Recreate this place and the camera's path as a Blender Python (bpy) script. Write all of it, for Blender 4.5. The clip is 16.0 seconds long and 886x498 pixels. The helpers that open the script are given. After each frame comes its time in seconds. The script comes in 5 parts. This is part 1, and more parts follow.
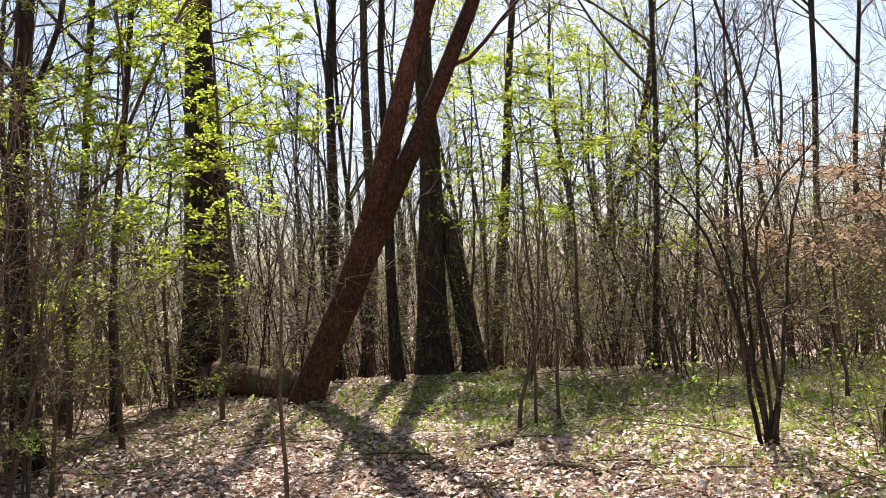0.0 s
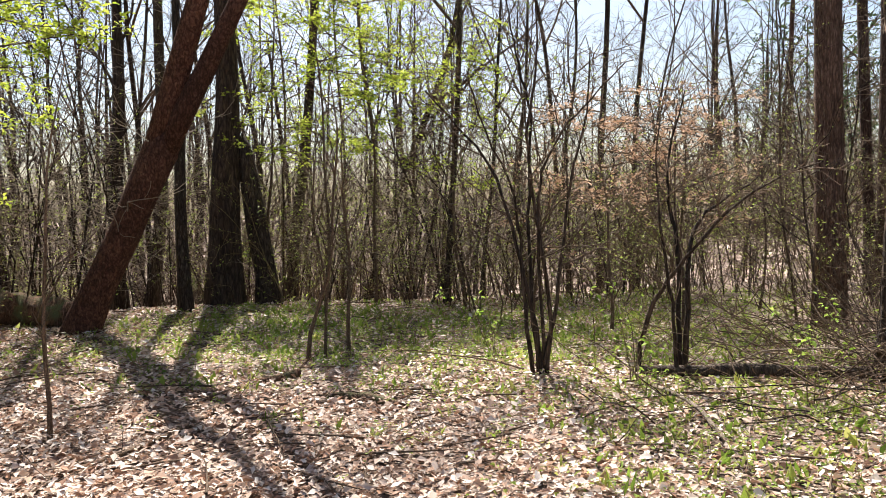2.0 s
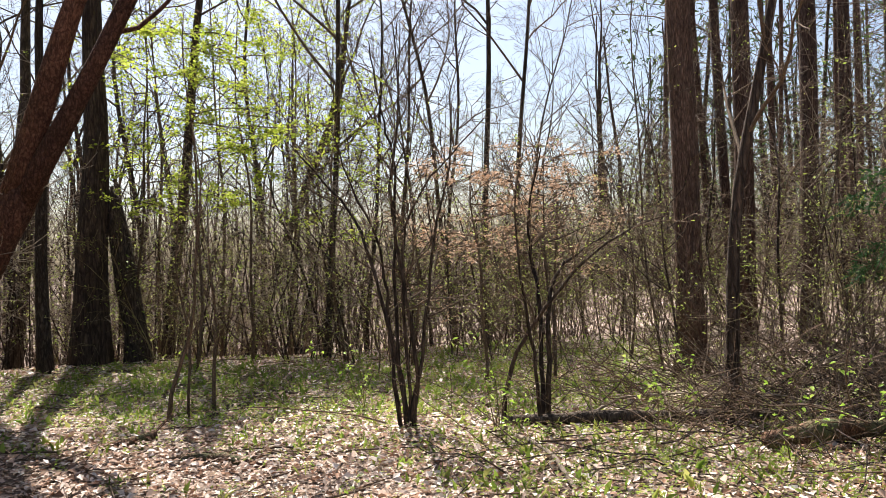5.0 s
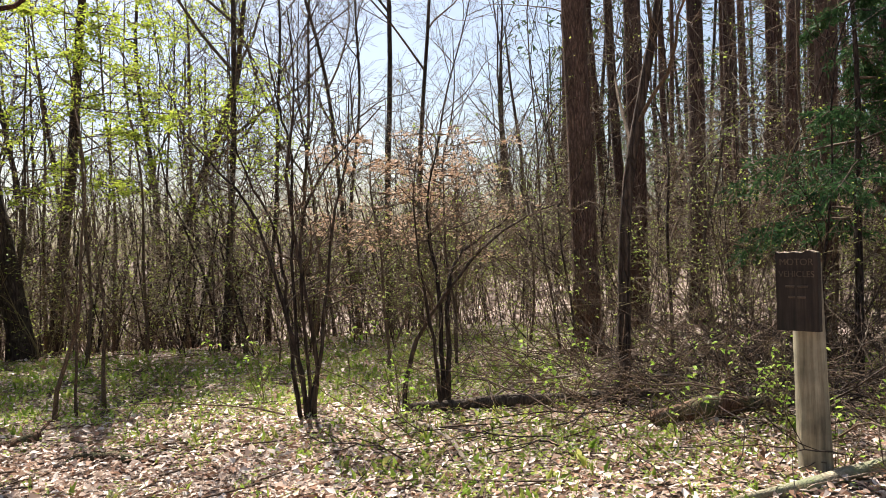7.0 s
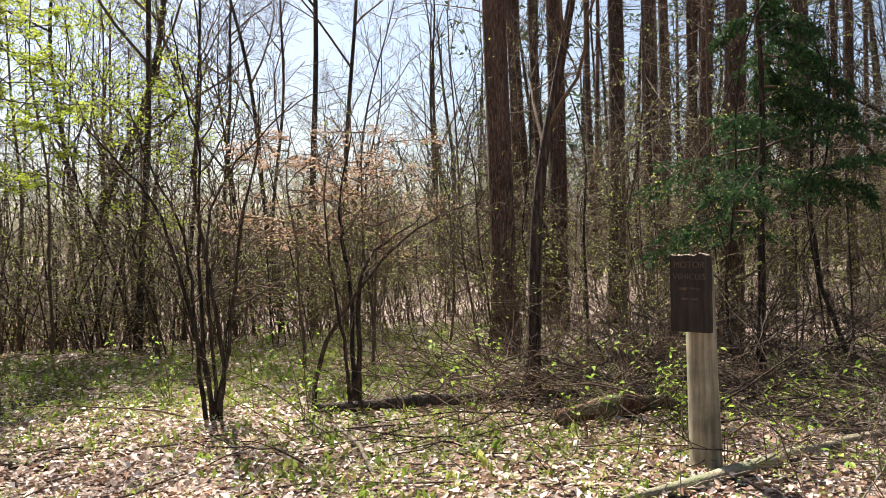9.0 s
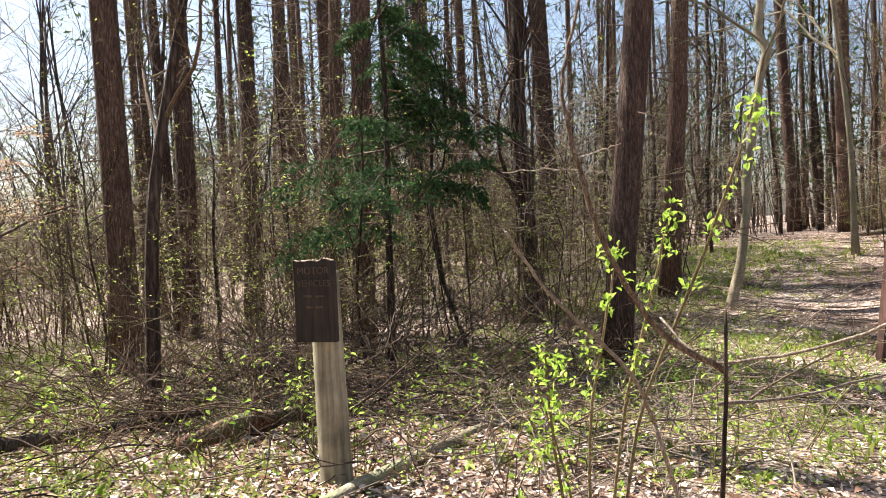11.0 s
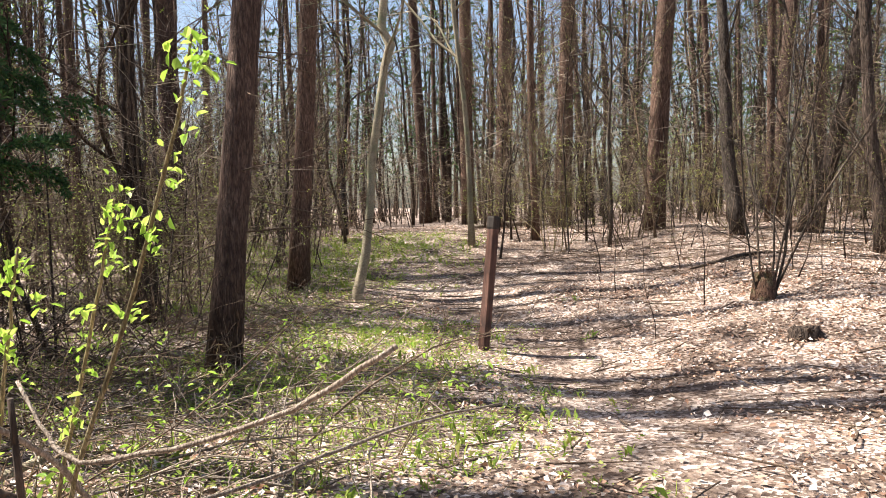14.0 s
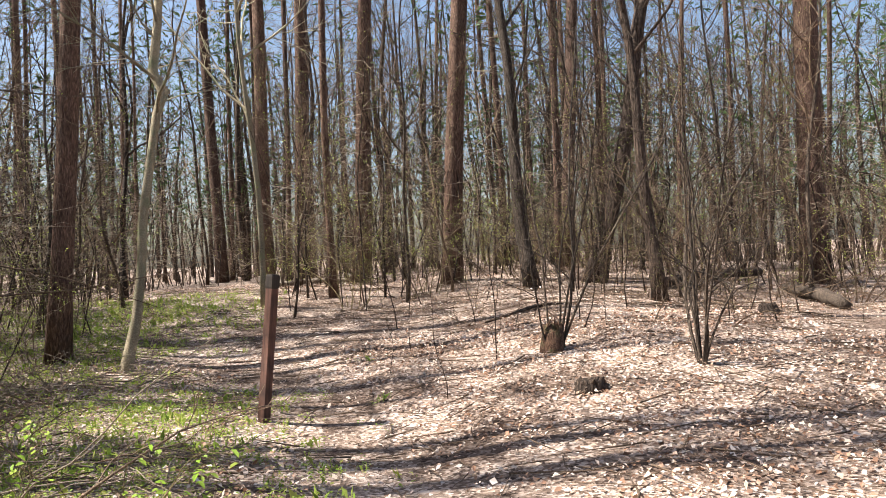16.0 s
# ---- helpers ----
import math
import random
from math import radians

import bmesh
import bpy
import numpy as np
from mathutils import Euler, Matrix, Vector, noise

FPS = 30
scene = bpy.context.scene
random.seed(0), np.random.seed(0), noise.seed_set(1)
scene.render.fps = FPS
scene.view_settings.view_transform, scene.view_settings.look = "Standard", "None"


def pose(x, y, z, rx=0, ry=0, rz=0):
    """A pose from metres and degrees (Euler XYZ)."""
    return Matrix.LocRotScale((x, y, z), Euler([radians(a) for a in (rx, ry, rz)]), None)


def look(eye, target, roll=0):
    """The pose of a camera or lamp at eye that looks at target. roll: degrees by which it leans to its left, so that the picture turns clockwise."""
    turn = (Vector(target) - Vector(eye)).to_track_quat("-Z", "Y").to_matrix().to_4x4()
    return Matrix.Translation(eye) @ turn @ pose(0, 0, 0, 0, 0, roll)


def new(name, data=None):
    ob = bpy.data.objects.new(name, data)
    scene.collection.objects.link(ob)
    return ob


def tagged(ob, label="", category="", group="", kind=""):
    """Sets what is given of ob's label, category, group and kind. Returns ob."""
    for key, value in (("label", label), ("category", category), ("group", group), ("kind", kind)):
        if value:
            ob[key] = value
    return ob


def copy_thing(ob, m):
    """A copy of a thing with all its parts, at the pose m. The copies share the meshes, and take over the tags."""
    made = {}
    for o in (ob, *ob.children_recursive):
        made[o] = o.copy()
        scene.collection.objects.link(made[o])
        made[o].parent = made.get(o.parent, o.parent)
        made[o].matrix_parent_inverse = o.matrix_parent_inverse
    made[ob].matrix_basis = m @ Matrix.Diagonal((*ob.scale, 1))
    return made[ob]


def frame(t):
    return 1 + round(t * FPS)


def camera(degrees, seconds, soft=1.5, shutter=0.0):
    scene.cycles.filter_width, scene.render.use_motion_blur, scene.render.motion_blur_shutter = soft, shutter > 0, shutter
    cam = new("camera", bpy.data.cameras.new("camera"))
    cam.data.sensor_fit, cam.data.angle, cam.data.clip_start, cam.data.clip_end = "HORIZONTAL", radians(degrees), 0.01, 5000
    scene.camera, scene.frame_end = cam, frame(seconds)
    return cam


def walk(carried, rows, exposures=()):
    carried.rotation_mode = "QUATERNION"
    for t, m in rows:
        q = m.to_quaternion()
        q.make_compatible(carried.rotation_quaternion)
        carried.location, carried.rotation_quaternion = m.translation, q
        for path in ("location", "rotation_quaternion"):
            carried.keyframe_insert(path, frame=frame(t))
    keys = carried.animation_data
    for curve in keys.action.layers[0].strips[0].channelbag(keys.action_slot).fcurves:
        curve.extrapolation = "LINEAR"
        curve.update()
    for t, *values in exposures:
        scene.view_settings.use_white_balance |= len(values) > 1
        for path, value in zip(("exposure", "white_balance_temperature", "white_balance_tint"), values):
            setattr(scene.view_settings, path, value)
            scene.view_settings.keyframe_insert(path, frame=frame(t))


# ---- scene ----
cam = camera(58.3, 16.0, soft=0.9)
PATH = [
    (0, (0.0, 0.0, 1.454), (0.072, 1.997, 1.53), -3.5),
    (0.5, (0.005, -0.005, 1.455), (0.088, 1.992, 1.522), -4.6),
    (1, (0.044, 0.009, 1.445), (0.242, 1.998, 1.502), -4.8),
    (1.5, (0.077, 0.019, 1.454), (0.481, 1.978, 1.433), -2.5),
    (2, (0.095, 0.027, 1.452), (0.641, 1.948, 1.338), -1.0),
    (2.5, (0.096, 0.015, 1.445), (0.714, 1.91, 1.285), -1.1),
    (3, (0.086, 0.009, 1.441), (0.791, 1.874, 1.287), -0.6),
    (3.2, (0.091, 0.0, 1.444), (0.825, 1.854, 1.294), -0.8),
    (5.3, (0.414, -0.094, 1.441), (1.215, 1.738, 1.471), -1.4),
    (5.5, (0.427, -0.084, 1.427), (1.262, 1.734, 1.456), -1.3),
    (6, (0.445, -0.106, 1.428), (1.349, 1.678, 1.432), -1.5),
    (6.5, (0.428, -0.115, 1.439), (1.384, 1.642, 1.426), -1.6),
    (7, (0.429, -0.111, 1.439), (1.421, 1.626, 1.418), -2.0),
    (7.5, (0.446, -0.135, 1.442), (1.466, 1.585, 1.419), -2.1),
    (8, (0.513, -0.162, 1.437), (1.573, 1.534, 1.416), -1.5),
    (8.5, (0.566, -0.184, 1.439), (1.66, 1.491, 1.414), -1.4),
    (9, (0.604, -0.181, 1.441), (1.735, 1.468, 1.412), -1.4),
    (9.5, (0.718, -0.108, 1.434), (2.115, 1.322, 1.369), -0.8),
    (10, (0.816, -0.019, 1.456), (2.395, 1.207, 1.391), -1.8),
    (10.2, (0.836, 0.002, 1.454), (2.463, 1.163, 1.391), -2.4),
    (12.3, (1.339, -0.005, 1.476), (3.171, 0.799, 1.482), 0.8),
    (12.5, (1.398, 0.006, 1.485), (3.256, 0.747, 1.511), 1.3),
    (13, (1.541, 0.004, 1.488), (3.488, 0.458, 1.458), 0.0),
    (13.5, (1.627, -0.055, 1.46), (3.607, 0.215, 1.372), -0.5),
    (14, (1.725, -0.191, 1.455), (3.712, 0.006, 1.343), -1.4),
    (14.5, (1.829, -0.342, 1.458), (3.818, -0.174, 1.34), -1.2),
    (15, (1.995, -0.42, 1.435), (3.988, -0.289, 1.335), -2.4),
    (15.5, (2.146, -0.413, 1.454), (4.144, -0.514, 1.443), -1.2),
    (16, (2.256, -0.474, 1.447), (4.236, -0.755, 1.46), -2.4),
]
walk(cam, [(t, look(eye, target, roll)) for t, eye, target, roll in PATH], exposures=[(0.0, 1.5), (5.5, 1.4), (7.0, 1.38), (9.5, 1.5), (12.5, 2.0), (14.5, 1.72), (16.0, 1.68)])

# ---- sky and sun ----
SUN_AZ, SUN_EL = radians(8.0), radians(55.0)
world = bpy.data.worlds.new("sky")
scene.world = world
world.use_nodes = True
wn = world.node_tree.nodes
sky = wn.new("ShaderNodeTexSky")
sky.sky_type, sky.sun_disc = "NISHITA", False
sky.sun_elevation, sky.sun_rotation = SUN_EL, SUN_AZ
sky.air_density, sky.dust_density, sky.ozone_density = 1.0, 2.2, 1.0
wn["Background"].inputs["Strength"].default_value = 0.062
world.node_tree.links.new(sky.outputs["Color"], wn["Background"].inputs["Color"])
sun = new("sun", bpy.data.lights.new("sun", "SUN"))
sun.data.energy, sun.data.angle, sun.data.color = 5.0, radians(0.53), (1.0, 0.95, 0.88)
to_sun = Vector((math.sin(SUN_AZ) * math.cos(SUN_EL), math.cos(SUN_AZ) * math.cos(SUN_EL), math.sin(SUN_EL)))
sun.matrix_world = look(to_sun * 60, (0, 0, 0))


# ---- materials ----
def nodes_of(name):
    m = bpy.data.materials.new(name)
    m.use_nodes = True
    n, l = m.node_tree.nodes, m.node_tree.links
    return m, n, l, n["Principled BSDF"]


def ramp(n, l, fac, stops):
    r = n.new("ShaderNodeValToRGB")
    while len(r.color_ramp.elements) < len(stops):
        r.color_ramp.elements.new(0.5)
    for e, (at, col) in zip(r.color_ramp.elements, stops):
        e.position, e.color = at, (*col, 1)
    l.new(fac, r.inputs["Fac"])
    return r.outputs["Color"]


def noise_tex(n, l, vec, scale, detail=5.0, rough=0.6):
    t = n.new("ShaderNodeTexNoise")
    t.inputs["Scale"].default_value, t.inputs["Detail"].default_value, t.inputs["Roughness"].default_value = scale, detail, rough
    l.new(vec, t.inputs["Vector"])
    return t.outputs["Fac"]


def mixed(n, l, fac, a, b, mode="MIX"):
    m = n.new("ShaderNodeMix")
    m.data_type, m.blend_type = "RGBA", mode
    for sock, v in (("Factor", fac), ("A", a), ("B", b)):
        idx = {"Factor": 0, "A": 6, "B": 7}[sock]
        if isinstance(v, (int, float)):
            m.inputs[idx].default_value = v
        elif isinstance(v, tuple):
            m.inputs[idx].default_value = (*v, 1)
        else:
            l.new(v, m.inputs[idx])
    return m.outputs[2]


def bumped(n, l, bsdf, height, strength, distance):
    b = n.new("ShaderNodeBump")
    b.inputs["Strength"].default_value, b.inputs["Distance"].default_value = strength, distance
    l.new(height, b.inputs["Height"])
    l.new(b.outputs["Normal"], bsdf.inputs["Normal"])


def bark(name, dark, mid, light, scale=9.0, stretch=0.22, relief=0.03, moss=None, plates=0.75):
    """Furrowed bark: long cracks along the stem, finer grain, stains; each tree a little lighter or darker."""
    m, n, l, p = nodes_of(name)
    tc, mp, inf = n.new("ShaderNodeTexCoord"), n.new("ShaderNodeMapping"), n.new("ShaderNodeObjectInfo")
    mp.inputs["Scale"].default_value = (1, 1, stretch)
    l.new(tc.outputs["Object"], mp.inputs["Vector"])
    v = n.new("ShaderNodeTexVoronoi")
    v.feature = "DISTANCE_TO_EDGE"
    v.inputs["Scale"].default_value = scale * 2.2
    warp = n.new("ShaderNodeVectorMath")
    nz = n.new("ShaderNodeTexNoise")
    nz.inputs["Scale"].default_value = scale * 1.5
    l.new(mp.outputs["Vector"], nz.inputs["Vector"])
    sc = n.new("ShaderNodeVectorMath")
    sc.operation = "SCALE"
    sc.inputs["Scale"].default_value = 0.22
    l.new(nz.outputs["Color"], sc.inputs[0])
    l.new(mp.outputs["Vector"], warp.inputs[0])
    l.new(sc.outputs["Vector"], warp.inputs[1])
    l.new(warp.outputs["Vector"], v.inputs["Vector"])
    crack = ramp(n, l, v.outputs["Distance"], [(0.0, (0, 0, 0)), (0.16, (1, 1, 1))])
    grain = noise_tex(n, l, mp.outputs["Vector"], scale * 5, 6.0, 0.7)
    stain = noise_tex(n, l, tc.outputs["Object"], 1.3, 3.0)
    col = ramp(n, l, grain, [(0.3, dark), (0.52, mid), (0.72, light)])
    deep = mixed(n, l, plates, col, dark)
    col = mixed(n, l, crack, deep, col)
    tint = ramp(n, l, stain, [(0.35, (0.72, 0.7, 0.68)), (0.65, (1.12, 1.1, 1.08))])
    col = mixed(n, l, 1.0, col, tint, "MULTIPLY")
    each = ramp(n, l, inf.outputs["Random"], [(0.0, (0.7, 0.7, 0.72)), (1.0, (1.2, 1.15, 1.1))])
    col = mixed(n, l, 1.0, col, each, "MULTIPLY")
    if moss:
        ms = ramp(n, l, noise_tex(n, l, tc.outputs["Object"], 3.5, 5.0), [(0.5, (0, 0, 0)), (0.66, (1, 1, 1))])
        col = mixed(n, l, ms, col, moss)
    l.new(col, p.inputs["Base Color"])
    p.inputs["Roughness"].default_value = 0.9
    p.inputs["Specular IOR Level"].default_value = 0.2
    h = mixed(n, l, 0.5, crack, grain)
    bumped(n, l, p, h, 0.7, relief)
    return m


def leafy(name, stops, through_light=0.5, rough=0.55, patch=None):
    """Thin leaves that let light through; every leaf has a colour of its own."""
    m, n, l, p = nodes_of(name)
    geo = n.new("ShaderNodeNewGeometry")
    col = ramp(n, l, geo.outputs["Random Per Island"], stops)
    if patch:
        tc = n.new("ShaderNodeTexCoord")
        big = ramp(n, l, noise_tex(n, l, tc.outputs["Object"], patch, 3.0), [(0.35, (0.7, 0.67, 0.65)), (0.62, (1.1, 1.08, 1.06))])
        col = mixed(n, l, 1.0, col, big, "MULTIPLY")
    l.new(col, p.inputs["Base Color"])
    p.inputs["Roughness"].default_value = rough
    p.inputs["Specular IOR Level"].default_value = 0.3
    tr, mx = n.new("ShaderNodeBsdfTranslucent"), n.new("ShaderNodeMixShader")
    l.new(col, tr.inputs["Color"])
    mx.inputs["Fac"].default_value = through_light
    l.new(p.outputs["BSDF"], mx.inputs[1])
    l.new(tr.outputs["BSDF"], mx.inputs[2])
    l.new(mx.outputs["Shader"], n["Material Output"].inputs["Surface"])
    return m


def soil():
    """Old trodden leaf litter and soil: small flakes of tan, grey and brown over dark earth."""
    m, n, l, p = nodes_of("forest_floor")
    tc = n.new("ShaderNodeTexCoord")
    v = n.new("ShaderNodeTexVoronoi")
    v.inputs["Scale"].default_value = 34.0
    l.new(tc.outputs["Object"], v.inputs["Vector"])
    sep = n.new("ShaderNodeSeparateColor")
    l.new(v.outputs["Color"], sep.inputs["Color"])
    flake = ramp(n, l, sep.outputs["Red"], [(0.0, (0.07, 0.048, 0.036)), (0.35, (0.21, 0.15, 0.115)), (0.7, (0.44, 0.345, 0.28)), (1.0, (0.68, 0.59, 0.52))])
    grit = noise_tex(n, l, tc.outputs["Object"], 60.0, 6.0, 0.7)
    earth = ramp(n, l, grit, [(0.3, (0.06, 0.042, 0.032)), (0.7, (0.38, 0.285, 0.225))])
    some = ramp(n, l, noise_tex(n, l, tc.outputs["Object"], 9.0, 5.0), [(0.36, (0, 0, 0)), (0.5, (1, 1, 1))])
    col = mixed(n, l, some, earth, flake)
    big = ramp(n, l, noise_tex(n, l, tc.outputs["Object"], 0.85, 5.0), [(0.42, (0.40, 0.36, 0.34)), (0.5, (0.74, 0.71, 0.69)), (0.58, (1.06, 1.04, 1.03))])
    col = mixed(n, l, 1.0, col, big, "MULTIPLY")
    l.new(col, p.inputs["Base Color"])
    p.inputs["Roughness"].default_value = 0.95
    p.inputs["Specular IOR Level"].default_value = 0.15
    bumped(n, l, p, mixed(n, l, 0.5, v.outputs["Distance"], grit), 0.8, 0.03)
    return m


def timber(name, dark, mid, light, stretch=0.05, scale=26.0, rough=0.85):
    """Weathered wood with grain along z and dark checks."""
    m, n, l, p = nodes_of(name)
    tc, mp = n.new("ShaderNodeTexCoord"), n.new("ShaderNodeMapping")
    mp.inputs["Scale"].default_value = (1, 1, stretch)
    l.new(tc.outputs["Object"], mp.inputs["Vector"])
    g = noise_tex(n, l, mp.outputs["Vector"], scale, 7.0, 0.7)
    col = ramp(n, l, g, [(0.3, dark), (0.5, mid), (0.7, light)])
    st = ramp(n, l, noise_tex(n, l, tc.outputs["Object"], 5.0, 4.0), [(0.35, (0.6, 0.6, 0.58)), (0.6, (1.1, 1.08, 1.05))])
    l.new(mixed(n, l, 1.0, col, st, "MULTIPLY"), p.inputs["Base Color"])
    p.inputs["Roughness"].default_value = rough
    bumped(n, l, p, g, 0.6, 0.006)
    return m


BARK_GREY = bark("grey_brown_bark", (0.03, 0.022, 0.017), (0.105, 0.082, 0.063), (0.22, 0.18, 0.145))
BARK_DARK = bark("dark_furrowed_bark", (0.025, 0.018, 0.014), (0.085, 0.062, 0.048), (0.17, 0.13, 0.10), 7.0, 0.18, 0.05)
BARK_RED = bark("reddish_cherry_bark", (0.04, 0.018, 0.012), (0.15, 0.07, 0.045), (0.26, 0.14, 0.10), 8.0, 0.5, 0.03)
BARK_PINE = bark("red_pine_bark", (0.04, 0.025, 0.019), (0.155, 0.098, 0.073), (0.29, 0.205, 0.16), 9.0, 0.2, 0.025, None, 0.6)
BARK_PALE = bark("pale_smooth_bark", (0.2, 0.165, 0.11), (0.42, 0.37, 0.26), (0.58, 0.52, 0.38), 12.0, 1.2, 0.008, (0.20, 0.21, 0.12))
TWIG = bark("brown_twig_bark", (0.06, 0.042, 0.03), (0.18, 0.128, 0.088), (0.34, 0.262, 0.19), 20.0, 0.4, 0.004)
TWIG_PALE = bark("dry_pale_twig", (0.15, 0.115, 0.085), (0.33, 0.275, 0.22), (0.52, 0.46, 0.38), 20.0, 0.3, 0.004)
TWIG_OLIVE = bark("olive_twig_bark", (0.10, 0.08, 0.042), (0.26, 0.215, 0.115), (0.40, 0.345, 0.2), 20.0, 0.4, 0.004)
ROTTEN = bark("rotten_wood", (0.05, 0.028, 0.018), (0.20, 0.115, 0.075), (0.36, 0.24, 0.17), 10.0, 0.3, 0.03, (0.12, 0.13, 0.06))
LITTER = leafy("fallen_leaves", [(0.0, (0.16, 0.085, 0.05)), (0.25, (0.42, 0.25, 0.165)), (0.5, (0.60, 0.44, 0.34)), (0.8, (0.72, 0.60, 0.51)), (1.0, (0.82, 0.75, 0.68))], 0.15, 0.45, 0.6)
GREEN_BRIGHT = leafy("new_maple_leaves", [(0.0, (0.30, 0.40, 0.035)), (0.5, (0.42, 0.50, 0.06)), (1.0, (0.55, 0.58, 0.10))], 0.6)
GREEN_SHOOT = leafy("new_shoot_leaves", [(0.0, (0.26, 0.42, 0.05)), (0.5, (0.36, 0.52, 0.08)), (1.0, (0.50, 0.60, 0.14))], 0.5)
GREEN_SOFT = leafy("new_shrub_leaves", [(0.0, (0.22, 0.30, 0.045)), (0.5, (0.34, 0.42, 0.08)), (1.0, (0.48, 0.50, 0.14))], 0.55)
GREEN_LOW = leafy("low_green_plants", [(0.0, (0.17, 0.28, 0.04)), (0.5, (0.32, 0.43, 0.075)), (1.0, (0.48, 0.48, 0.15))], 0.45, 0.6, 0.8)
NEEDLE = leafy("dark_spruce_needles", [(0.0, (0.025, 0.06, 0.022)), (0.6, (0.05, 0.11, 0.035)), (1.0, (0.09, 0.16, 0.055))], 0.35)
PINE_NEEDLE = leafy("pine_needles", [(0.0, (0.04, 0.075, 0.025)), (1.0, (0.10, 0.14, 0.05))], 0.3)
TAN_LEAF = leafy("dry_beech_leaves", [(0.0, (0.36, 0.21, 0.125)), (0.6, (0.50, 0.33, 0.215)), (1.0, (0.60, 0.45, 0.33))], 0.5)
SOIL = soil()
POST_WOOD = timber("grey_post_wood", (0.10, 0.08, 0.05), (0.27, 0.23, 0.155), (0.42, 0.37, 0.27))
BOARD_WOOD = timber("dark_sign_wood", (0.010, 0.007, 0.005), (0.028, 0.019, 0.013), (0.07, 0.047, 0.033))
STAKE_WOOD = timber("red_brown_stake_wood", (0.035, 0.016, 0.011), (0.10, 0.044, 0.03), (0.19, 0.095, 0.065))
LETTER = timber("worn_letter_paint", (0.045, 0.031, 0.021), (0.095, 0.066, 0.044), (0.16, 0.115, 0.078))
TORN = timber("split_board_edge", (0.14, 0.09, 0.06), (0.32, 0.24, 0.17), (0.5, 0.4, 0.3), 1.0)


# ---- geometry ----
def step_up(a, b, v):
    u = np.clip((v - a) / (b - a), 0, 1)
    return u * u * (3 - 2 * u)


def bump_at(x, y, cx, cy, r):
    return np.exp(-((x - cx) ** 2 + (y - cy) ** 2) / r**2)


def ground_z(x, y):
    """The lie of the land: a low rise behind the post and the big trees, a bank ahead of the trail, a fall behind the first trees."""
    x, y = np.asarray(x, float), np.asarray(y, float)
    z = 0.12 * bump_at(x, y, 4.3, 2.8, 1.6) + 0.18 * bump_at(x, y, -0.3, 10.5, 3.0)
    z = z + 0.75 * step_up(12, 22, x + 0.25 * y) * step_up(30, 4, np.abs(y + 2)) - 3.0 * step_up(13, 45, y - 0.55 * x)
    z = z + 0.24 * bump_at(x, y, 14.0, -4.2, 3.4) - 0.10 * bump_at(x, 0.5 * y, 9.0, -0.4, 2.0) - 1.8 * step_up(10.0, 20, y - 0.1 * x) * step_up(14, 8, x)
    trail = y + 1.0 - 0.042 * (np.maximum(x, 7) - 7) ** 2
    z = z - 0.13 * np.exp(-(trail**2) / 1.1) * step_up(5.5, 9, x) * step_up(21, 15, x) + 0.22 * step_up(-1.6, -4.2, y) * step_up(8, 12, x)
    z = z + 0.03 * soft_noise(x, y, 0.9, 0.5) * step_up(4, 9, x) + 0.015 * soft_noise(x, y, 2.3, 1.5)
    return z


def soft_noise(x, y, f, k=0.0):
    """A cheap smooth unevenness between about -1 and 1."""
    return (np.sin(f * x + 1.7 + k) * np.cos(f * 0.83 * y - 0.6 * k) + np.sin(f * 1.9 * y + 0.7 * f * x + k) * 0.6 + np.cos(f * 2.7 * x - f * 1.3 * y + 2.1) * 0.4) / 2.0


